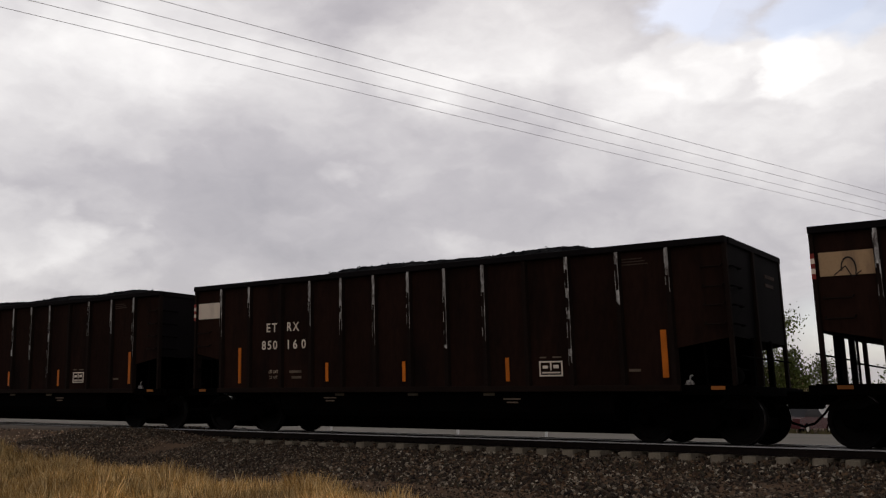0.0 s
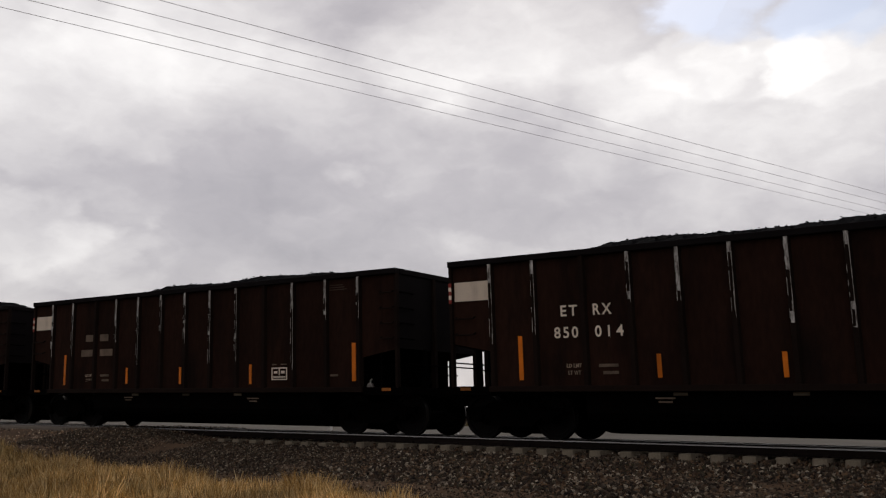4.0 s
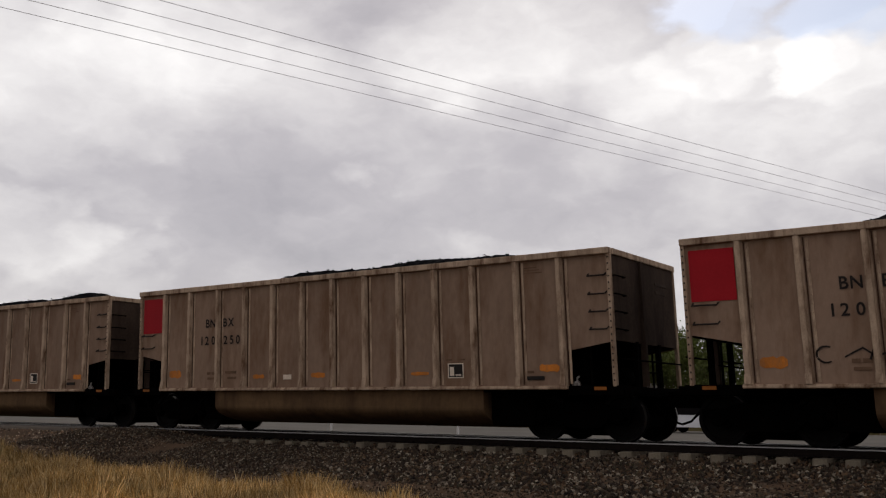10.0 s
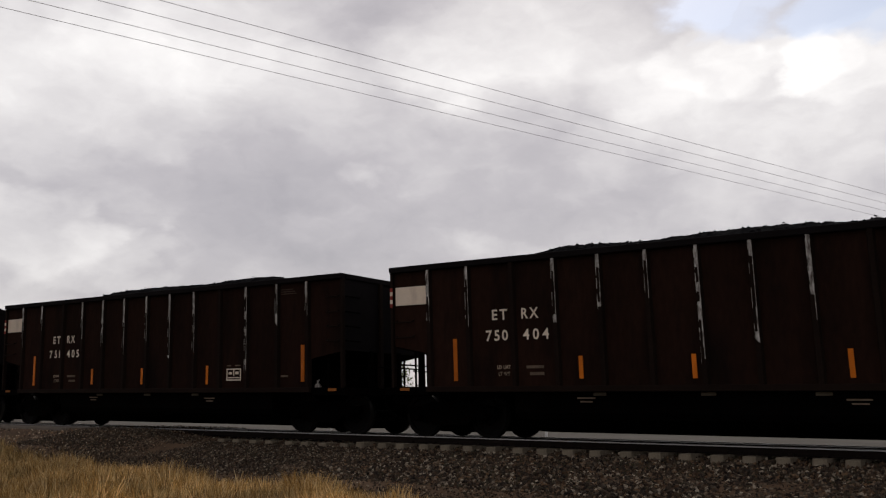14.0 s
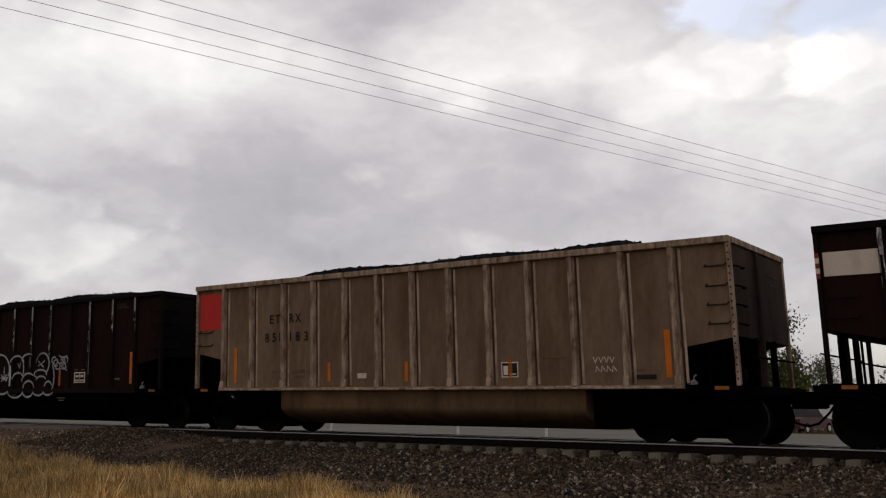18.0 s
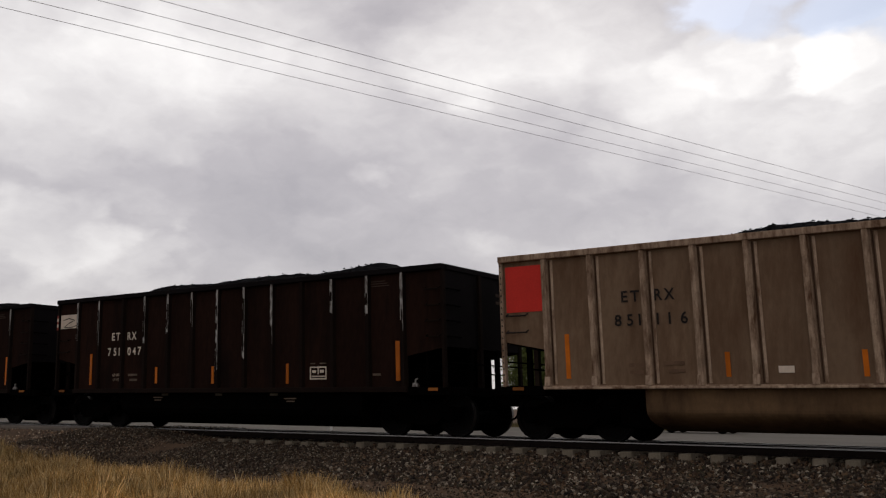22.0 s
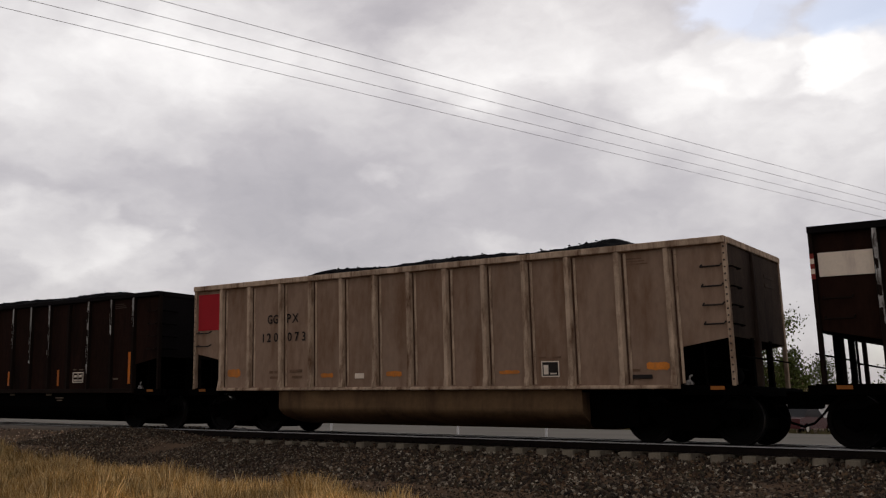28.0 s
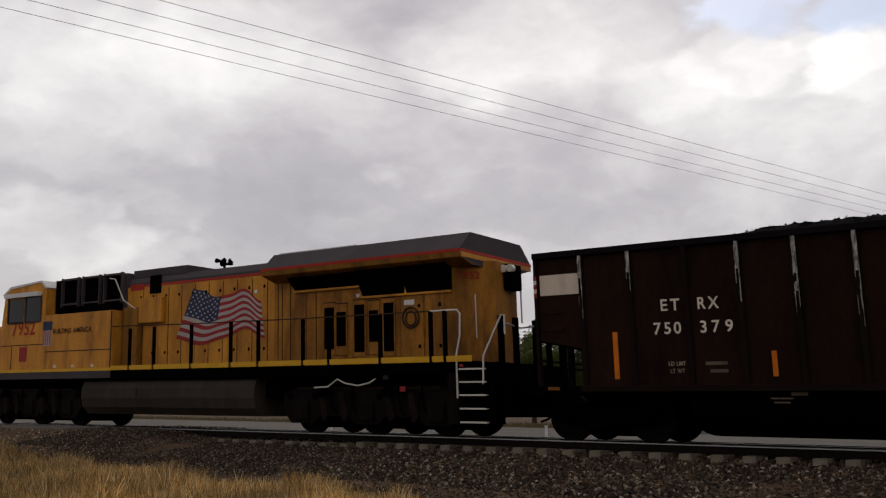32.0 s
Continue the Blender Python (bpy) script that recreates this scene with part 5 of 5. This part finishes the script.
    P("cab_seam", box(box(bmesh.new(), -19.75, -17.3, -1.508, -1.5, 2.5, 2.525), -19.1, -19.075, -1.508, -1.5, 1.75, 2.5), LETTER_DARK)
    # equipment cabinet behind the cab
    P("cabinet", loco_block(13.75, 17.25, -1.5, 1.5, 1.66, 3.42), YELLOW)
    P("cabinet_seam", box(box(bmesh.new(), -17.2, -13.8, -1.508, -1.5, 2.25, 2.275), -13.82, -13.77, -1.508, -1.5, 1.72, 3.4), LETTER_DARK)
    shield = P("shield", plate(16.86, 17.3, 2.45, 2.98, -1.5, 0.012), FLAG_WHITE, "plain striped shield emblem")
    P("shield_top", plate(16.84, 17.32, 2.94, 3.22, -1.5, 0.016), FLAG_BLUE, "", shield)
    for i in range(4):
        P("shield_bar", plate(16.9 + i * 0.11, 16.94 + i * 0.11, 2.47, 2.93, -1.512, 0.006), FLAG_RED, "", shield)
    P("slogan", letters("BUILDING AMERICA", -16.75, -14.75, -1.512, 2.82, 0.15), RUST, "dark red slogan")
    P("upper_cabinet", loco_block(13.75, 17.25, -1.05, 1.05, 3.4, 4.58), LOCO_GREY)
    P("upper_cabinet_shadow", loco_block(13.9, 17.2, -1.2, -1.06, 3.5, 4.55), BLACK, "dark resistor grid bay")
    for u in (14.1, 15.2, 16.3):
        f = P("grid_frame", block(-u - 0.42, -u + 0.42, -1.30, -1.2, 4.5, 4.56), LOCO_GREY, "grey frame of a resistor grid")
        P("frame_foot", block(-u - 0.42, -u + 0.42, -1.30, -1.2, 3.72, 3.77), LOCO_GREY, "", f)
        for d in (-0.43, 0.43):
            P("frame_bar", block(-u + d - 0.018, -u + d + 0.018, -1.31, -1.2, 3.66, 4.58), LOCO_GREY, "", f)
        P("grid_bracket", block(-u - 0.1, -u + 0.1, -1.4, -1.05, 3.2, 3.62, 0.02), BLACK)
    P("cable", tube(bmesh.new(), [(-14.1, -1.4, 4.4), (-13.8, -1.42, 4.35), (-13.4, -1.4, 3.7), (-13.1, -1.2, 3.45)], 0.02, 5), RAILING)
    P("air_duct", loco_block(13.0, 13.7, -1.2, -1.0, 1.7, 3.5, 0.04), DIRTY_SHADED_YELLOW, "soot-stained air duct")
    P("filter_box", loco_block(11.95, 13.0, -1.16, -1.0, 3.0, 3.75, 0.03), YELLOW)
    horn = P("horn", tube(bmesh.new(), [(-10.6, 0, 4.45), (-10.6, 0, 4.72)], 0.04, 6), BLACK, "black air horn cluster")
    for i, (dx, dy) in enumerate(((0.3, 0), (-0.28, 0.1), (0.22, -0.14), (-0.2, -0.1), (0.0, 0.15))):
        P("horn_bell", tube(bmesh.new(), [(-10.6, dy, 4.72 + 0.03 * i), (-10.6 + dx, dy * 1.4, 4.74 + 0.03 * i)], [0.025, 0.075], 8), BLACK, "", horn)
    # tank, trucks, wheels
    tank = bmesh.new()
    prism(tank, [(-1.2, 1.38), (-1.38, 1.30), (-1.46, 1.12), (-1.47, 0.85), (-1.40, 0.58), (-1.2, 0.38), (1.2, 0.38), (1.46, 0.7), (1.46, 1.2), (1.2, 1.38)], -15.2, -7.75, "x")
    P("fuel_tank", tank, TANK, "dull grey fuel tank")
    P("tank_seam", loco_block(12.55, 12.6, -1.482, -1.46, 0.85, 1.12), LETTER_DARK)
    P("belly_gear", loco_block(0.9, 21.5, -1.05, 1.05, 0.85, 1.42), BLACK, "black gear under the frame")
    P("air_reservoir", lathe(bmesh.new(), [(-1.3, 0.05), (-1.25, 0.2), (-0.2, 0.2), (-0.15, 0.05)], 12, (-7.2, 0, 1.0)), BLACK)
    for c in (4.2, 18.3):
        f = P("truck", loco_truck_frame(c), TRUCKGREY, "grey cast truck frame")
        P("truck_core", block(-c - 2.4, -c + 2.4, -0.6, 0.6, 0.5, 1.3), BLACK, "", f)
        P("traction_gear", prism(bmesh.new(), [(-c - 2.5, 0.6), (-c - 2.5, 0.3), (-c - 2.1, 0.14), (-c + 2.1, 0.14), (-c + 2.5, 0.3), (-c + 2.5, 0.6)], -0.66, 0.66, "y"), BLACK, "", f)
        for a in (-1.35, -0.7, 0.72, 1.4):
            P("brake_hanger", prism(bmesh.new(), [(-c + a - 0.07, 0.95), (-c + a + 0.05, 0.98), (-c + a + 0.2, 0.45), (-c + a + 0.1, 0.3), (-c + a + 0.02, 0.34)], -1.33, -1.22, "y"), RUST_DARK, "", f)
            P("sand_pipe", tube(bmesh.new(), [(-c + a + 0.3, -1.28, 1.2), (-c + a + 0.34, -1.3, 0.7), (-c + a + 0.5, -1.1, 0.2)], 0.022, 5), BLACK, "", f)
        P("frame_lip", block(-c - 2.2, -c + 2.2, -1.26, -1.22, 1.04, 1.12, 0.01), RUST_DARK, "", f)
        P("far_frame", block(-c - 2.6, -c + 2.6, 1.06, 1.2, 0.55, 1.1), BLACK, "", f)
        for a in (-2.07, 0.0, 2.07):
            P("axle_box", block(-c + a - 0.24, -c + a + 0.24, -1.30, -1.15, 0.32, 0.78, 0.04), TRUCKGREY, "", f)
            P("brake_cylinder", lathe(bmesh.new(), [(-1.38, 0.1), (-1.36, 0.14), (-1.2, 0.14)], 12, (-c + a + 0.75, 0, 1.0)), BLACK, "", f)
            for b in (-0.42, 0.42):
                P("spring", lathe(bmesh.new(), [(-0.01, 0.09), (0.01, 0.09)], 8, (-c + a + b, -1.24, 0.9)), BLACK, "", f)
    P("brake_tag", plate(2.95, 3.1, 1.0, 1.12, -1.3, 0.02), FLAG_RED)
    P("junction_box", plate(3.35, 3.5, 1.28, 1.4, -1.4, 0.05), TANK)
    P("safety_chain", tube(bmesh.new(), [(-5.7, -1.4, 1.1), (-5.25, -1.4, 1.12), (-4.95, -1.4, 1.3), (-4.7, -1.4, 1.2), (-4.3, -1.4, 1.14), (-3.95, -1.4, 1.2), (-3.75, -1.4, 1.3)], 0.02, 5), RAILING, "pale slung cable")
    P("coupler", block(-0.9, 0.02, -0.14, 0.14, 0.72, 0.98, 0.03), BLACK)
    P("plough", prism(bmesh.new(), [(-21.8, 0.2), (-22.1, 0.2), (-21.7, 1.4), (-21.6, 1.4)], -1.4, 1.4, "y"), BLACK)
    P("front_coupler", block(-22.3, -21.5, -0.14, 0.14, 0.72, 0.98, 0.03), BLACK)
    for c in (4.2, 18.3):
        for a in (-2.07, 0.0, 2.07):
            w = part("wheelset", shared("loco_wheelset", loco_wheelset_bm, WHEEL, False, False), None, ob, "steel wheels on an axle")
            w.location = (-c + a + LEAN_AT(0.533), 0, 0.533)
    return ob


def loco_wheelset_bm():
    bm = bmesh.new()
    lathe(bm, [(-1.0, 0.09), (1.0, 0.09)], 12)
    for s in (-1, 1):
        lathe(bm, [(s * y, r) for y, r in [(0.70, 0.16), (0.70, 0.45), (0.69, 0.558), (0.72, 0.558), (0.735, 0.533), (0.835, 0.527), (0.835, 0.45), (0.79, 0.42), (0.77, 0.2), (0.84, 0.17), (0.84, 0.1)]], 32)
    return bm


loco = build_loco()
loco.matrix_basis = pose(along(0) - L * 45, YC, RAIL)


# ------------------------------------------------------------------ beyond the railway
def build_tree(name, label, height, spread, seed, leaves, leaf=0.13):
    rnd = random.Random(seed)
    ob = thing(name, label, "tree")
    limbs = bmesh.new()
    tips = []
    tube(limbs, [(0, 0, 0), (0.05, 0.02, height * 0.25), (-0.05, 0.05, height * 0.5), (0.08, 0, height * 0.75)], [height * 0.03, height * 0.024, height * 0.016, height * 0.006], 8)
    for i in range(16):
        z = height * rnd.uniform(0.22, 0.7)
        a = i * 2.4 + rnd.uniform(-0.4, 0.4)
        r = spread * rnd.uniform(0.5, 1.0) * (1 - 0.45 * abs(z / height - 0.5))
        end = Vector((math.cos(a) * r, math.sin(a) * r, min(height * 0.95, z + height * rnd.uniform(0.1, 0.28))))
        mid = Vector((math.cos(a) * r * 0.5, math.sin(a) * r * 0.5, z + height * 0.06))
        tube(limbs, [(0, 0, z), mid, end], [height * 0.010, height * 0.007, height * 0.002], 5)
        tips += [mid, end, (mid + end) / 2, Vector((0, 0, height * rnd.uniform(0.7, 0.93)))]
    part("trunk", limbs, BARK, ob)
    vs, fs = [], []
    for _ in range(int(leaves * 2.2)):
        c = rnd.choice(tips)
        q = c + Vector((rnd.gauss(0, 1), rnd.gauss(0, 1), rnd.gauss(0, 0.8))) * spread * 0.17
        r = Euler((rnd.uniform(0, 6), rnd.uniform(0, 6), rnd.uniform(0, 6))).to_matrix()
        s = leaf * rnd.uniform(0.5, 1.2)
        b = len(vs)
        for p in ((-1, 0, 0), (0, -0.55, 0.12), (1, 0, 0), (0, 0.55, 0.12)):
            vs.append(tuple(q + r @ (Vector(p) * s)))
        fs.append((b, b + 1, b + 2, b + 3))
    me = bpy.data.meshes.new("crown")
    me.from_pydata(vs, [], fs)
    me.materials.append(LEAF)
    part("crown", me, None, ob, "loose crown of small green leaves")
    return ob


for x, y, h, sp, seed, leaves in ((-22.8, 70, 9.0, 3.2, 3, 3800), (-28.9, 110, 7.0, 3.6, 4, 2200), (-34.5, 112, 6.2, 3.2, 5, 2000), (-67.5, 80, 12.4, 3.0, 6, 2600),
                                  (-41.6, 78, 10.6, 3.2, 7, 8000), (-36.9, 76, 11.4, 3.5, 15, 11000), (-20.6, 71, 6.0, 1.6, 8, 900), (-20.5, 118, 5.6, 3.0, 9, 1500), (-50.5, 62, 6.0, 2.2, 10, 1200),
                                  (-30.8, 80, 4.6, 2.4, 12, 2600), (-27.6, 74, 7.2, 2.4, 13, 2400), (-24.5, 66, 6.2, 2.0, 14, 1800), (-44.4, 75, 8.0, 3.2, 16, 9000), (-27.0, 68, 6.8, 2.3, 17, 2400), (-13.2, 72, 5.0, 2.2, 18, 1800), (-40.6, 92, 11.6, 3.2, 19, 9000), (-31.5, 74, 8.0, 2.4, 20, 3600)):
    t = build_tree("tree", "green leafy tree beyond the road" if h > 6.5 else "low green bushy tree beyond the road", h, sp, seed, leaves)
    t.matrix_basis = pose(x, y, 0.2)


def build_house(label, w, d, wall, peak, windows):
    ob = thing("house", label, "house")
    part("wall", prism(bmesh.new(), [(-w / 2, 0), (w / 2, 0), (w / 2, wall), (0, peak - 0.15), (-w / 2, wall)], 0, d, "y"), SIDING, ob)
    for s in (-1, 1):
        part("roof", prism(bmesh.new(), [(0, peak - 0.1), (s * (w / 2 + 0.35), wall - 0.3), (s * (w / 2 + 0.35), wall - 0.15), (0, peak + 0.06)], -0.4, d + 0.4, "y"), ROOF, ob)
    for x in windows:
        f = part("window", box(bmesh.new(), x - 0.45, x + 0.45, -0.04, 0.02, 1.0, 2.1), SIDING, ob)
        part("pane", box(bmesh.new(), x - 0.38, x + 0.38, -0.055, -0.03, 1.07, 2.03), GLASS_DARK, f)
    return ob


build_house("small white gabled house with a tan shingle roof", 5.2, 8.0, 2.9, 4.7, (-1.2, 1.2)).matrix_basis = pose(-26.4, 82, 0.2)
build_house("white gabled house between trees", 5.4, 9.0, 2.8, 4.6, (-1.3, 1.3)).matrix_basis = pose(-35.1, 82, 0.2)
build_house("low white house with a tan shingle roof behind trees", 9.0, 7.0, 2.6, 4.2, (-2.5, 0.5, 2.8)).matrix_basis = pose(-30.5, 97, 0.2)


def build_parked_car(paint, label):
    ob = thing("parked_car", label, "car")
    part("body", prism(bmesh.new(), [(-2.2, 0.3), (2.2, 0.3), (2.25, 0.72), (1.5, 0.88), (1.0, 0.92), (-1.3, 0.95), (-2.2, 0.85)], -0.85, 0.85, "y"), paint, ob)
    part("cabin", prism(bmesh.new(), [(-1.5, 0.93), (-1.0, 1.4), (0.3, 1.42), (1.0, 0.91)], -0.75, 0.75, "y"), GLASS_DARK, ob)
    part("roof", box(bmesh.new(), -0.98, 0.3, -0.72, 0.72, 1.40, 1.44), paint, ob)
    for x in (-1.35, 1.4):
        for s in (-1, 1):
            w = part("wheel", lathe(bmesh.new(), [(s * 0.68, 0.31), (s * 0.87, 0.31)], 16, (x, 0, 0.31)), BLACK, ob)
            part("rim", lathe(bmesh.new(), [(s * 0.86, 0.19), (s * 0.885, 0.17)], 12, (x, 0, 0.31)), RAILING, w)
    return ob


build_parked_car(CARPAINT, "dark red saloon car parked beside the road").matrix_basis = pose(-16.4, 58, 0.2, 0, 0, 80)
build_parked_car(WHITEPAINT, "white saloon car standing on the far road").matrix_basis = pose(-19.4, 50, 0.28)
for x, y in ((-25.9, 36.9), (-21.2, 36.8), (-33.8, 37.0)):
    ob = thing("marker_post", "short white roadside marker post", "post", "marker posts by the road", pose(x, y, 0.28))
    part("post_shaft", block(-0.05, 0.05, -0.04, 0.04, 0, 0.42, 0.012), SIDING, ob)
    part("post_cap", block(-0.06, 0.06, -0.05, 0.05, 0.42, 0.47, 0.012), SIDING, ob)
# far verge: dry weeds along the road
rnd = random.Random(21)
vs, fs = [], []
for _ in range(9000):
    x, y = rnd.uniform(-130, 5), rnd.uniform(54.2, 63)
    h, w, b = rnd.uniform(0.1, 0.4), 0.04, len(vs)
    vs += [(x - w, y, 0.2), (x + w, y, 0.2), (x + rnd.uniform(-0.1, 0.1), y, 0.22 + h)]
    fs.append((b, b + 1, b + 2))
me = bpy.data.meshes.new("verge_weeds")
me.from_pydata(vs, [], fs)
me.materials.append(VERGE)
tagged(new("verge_weeds", me), "dry weeds along the far road", "grass", "", "stuff")


# ------------------------------------------------------------------ spray paint and scribbles on single cars
def ribbon(bm, pts, w, y):
    """A flat painted stroke along points (x, z)."""
    pts = [Vector(p) for p in pts]
    left, right = [], []
    for i, p in enumerate(pts):
        d = (pts[min(i + 1, len(pts) - 1)] - pts[max(i - 1, 0)]).normalized()
        q = Vector((-d.y, d.x)) * w * (0.55 + 0.45 * math.sin(math.pi * (i + 0.5) / len(pts)))
        left.append(bm.verts.new((p.x + q.x, y, p.y + q.y)))
        right.append(bm.verts.new((p.x - q.x, y, p.y - q.y)))
    for i in range(len(pts) - 1):
        bm.faces.new((left[i], left[i + 1], right[i + 1], right[i]))


def arc(cx, cz, rx, rz, a0, a1, n=14):
    return [(cx + rx * math.cos(radians(a0 + (a1 - a0) * i / n)), cz + rz * math.sin(radians(a0 + (a1 - a0) * i / n))) for i in range(n + 1)]


def spray(car, strokes, w, material, label, y=-(HW + 0.062)):
    for s in strokes:
        bm = bmesh.new()
        ribbon(bm, s, w, y)
        part("paint_stroke", bm, material, car, label, LEAN)


white = "pale sprayed graffiti stroke"
BUBBLES = [arc(6.85, 1.74, 0.5, 0.4, 75, 215), arc(6.62, 1.32, 0.27, 0.2, 20, 250), arc(6.97, 1.4, 0.16, 0.17, 50, 290), arc(7.4, 1.72, 0.58, 0.5, -45, 105),
           arc(7.42, 1.3, 0.1, 0.42, 120, 235), arc(8.4, 1.86, 0.42, 0.3, 15, 160), arc(8.5, 1.34, 0.36, 0.28, 25, 165), arc(8.62, 1.7, 0.18, 0.36, -60, 60)]
CURLS = [arc(9.1, 1.36, 0.36, 0.24, 40, 190), arc(9.12, 1.14, 0.3, 0.22, 0, 185), arc(9.05, 1.95, 0.4, 0.26, 60, 170), arc(9.76, 1.57, 0.34, 0.13, -20, 250),
         arc(9.8, 1.38, 0.26, 0.12, 10, 175), arc(9.85, 1.88, 0.36, 0.34, -60, 175), arc(10.2, 1.16, 0.2, 0.18, 15, 175), arc(10.3, 1.45, 0.2, 0.42, -85, 70)]
SCALLOPS = [arc(7.0, 1.07, 0.38, 0.1, 185, 350), arc(7.66, 1.06, 0.3, 0.11, 190, 350), arc(8.4, 1.06, 0.44, 0.22, 190, 350), arc(9.12, 1.06, 0.3, 0.2, 190, 350), arc(9.7, 1.05, 0.3, 0.14, 190, 350), arc(10.22, 1.05, 0.26, 0.13, 190, 350)]
for strokes, depth in ((BUBBLES, HW + 0.062), (CURLS, HW + 0.064), (SCALLOPS, HW + 0.078)):
    spray(cars[27], strokes, 0.052, SPRAY_HAZE, "thin haze of overspray", -depth)
    spray(cars[27], strokes, 0.021, SPRAY, white, -depth - 0.003)
spray(cars[27], [[(6.44, 1.98), (6.6, 1.7), (6.84, 1.35)], [(7.66, 1.82), (7.68, 1.6), (7.66, 1.36)], [(7.5, 1.58), (7.66, 1.46), (7.86, 1.36)], [(7.84, 1.58), (7.68, 1.46), (7.52, 1.36)], [(7.48, 1.47), (7.7, 1.46), (7.88, 1.47)],
                 [(8.46, 1.92), (8.56, 1.76), (8.6, 1.94)], [(9.6, 1.98), (9.74, 1.88), (9.9, 1.78)], [(9.96, 1.98), (9.78, 1.88), (9.6, 1.82)]], 0.02, SPRAY, white)
spray(cars[27], [[(8.02, 1.86), (8.04, 1.5), (8.02, 1.2)]], 0.045, SPRAY, white)
spray(cars[27], [arc(10.46 + 0.1 * n_, 1.98 - 0.09 * (n_ % 3), 0.12, 0.1, 50 * n_, 50 * n_ + 280, 10) for n_ in range(7)] + [[(10.7, 2.12), (10.9, 2.06), (11.14, 2.1)], [(10.76, 1.7), (10.95, 1.75), (11.16, 1.66)], [(11.0, 2.1), (11.04, 1.9), (11.12, 1.72)]], 0.019, SPRAY, white)
spray(cars[25], [[(9.6, 2.0), (9.62, 1.7), (9.62, 1.35)], [(9.45, 1.55), (9.62, 1.35), (9.8, 1.55)], [(9.35, 2.02), (9.6, 2.02), (9.85, 2.02)]], 0.018, LETTER, "thin pale chalked arrow")
spray(cars[26], [[(12.6 + 0.12 * i, 1.66), (12.64 + 0.12 * i, 1.54), (12.69 + 0.12 * i, 1.65)] for i in range(4)] + [[(12.64 + 0.12 * i, 1.36), (12.66 + 0.12 * i, 1.48), (12.73 + 0.12 * i, 1.38)] for i in range(4)], 0.012, LETTER, "small white scribble", -(HW - 0.012))
spray(cars[0], [arc(1.35, 3.05, 0.12, 0.2, -30, 190, 10), [(1.1, 2.95), (1.3, 3.1), (1.4, 2.9), (1.55, 3.0)]], 0.014, LETTER_DARK, "dark scribble", -(HW - 0.005))
spray(cars[32], [[(1.0, 3.2), (1.3, 3.25), (1.6, 3.18)], [(1.6, 3.18), (1.3, 3.1), (1.05, 2.98)], [(1.05, 2.98), (1.4, 2.96), (1.7, 3.02)]], 0.014, LETTER_DARK, "dark scribble", -(HW - 0.005))
spray(cars[14], [arc(3.2, 1.6, 0.16, 0.14, 60, 300, 10), [(3.5, 1.55), (3.8, 1.7), (4.0, 1.55), (4.3, 1.65), (4.5, 1.5)], [(3.9, 1.5), (4.0, 1.75)]], 0.02, LETTER_DARK, "dark scribble", -(HW - 0.012))
for ch in cars[0].children:
    if ch.name.split(".")[0] == "end_panel":
        ch.data = ch.data.copy()
        ch.data.materials[0] = CREAM
        tagged(ch, "cream painted panel with a dark scribble")


# ------------------------------------------------------------------ what moves
def motions():
    walk(cloud_layer, [(t, pose(0, 0, 0, 0, 0, CLOUD_DRIFT * t / 32.0)) for t in (0.0, 8.0, 16.0, 24.0, 32.0)])
    times = [k[0] for k in KNOTS]
    for i, car in enumerate(cars + [loco]):
        back = L * min(i, 45)
        walk(car, [(t, pose(along(t) - back, YC, RAIL)) for t in times])
        # wheels roll while the car is in view
        seen = [n / FPS for n in range(0, 32 * FPS + 1) if -36 - (0 if car is loco else L) < along(n / FPS) - back < (26 if car is loco else 2)]
        if len(seen) < 2:
            continue
        for w in car.children:
            if w.name.split(".")[0] != "wheelset":
                continue
            r = 0.533 if car is loco else WHEEL_R
            turn, rows, last = 0.0, [], None
            for t in seen:
                if last is not None:
                    turn += min(math.degrees((along(t) - along(last)) / r), 89.0)
                rows.append((t, pose(*w.location, 0, turn, 0)))
                last = t
            if rows[0][0] > 0:
                rows.insert(0, (0.0, rows[0][1]))
            if rows[-1][0] < 32.0:
                rows.append((32.0, rows[-1][1]))
            walk(w, rows)


motions()
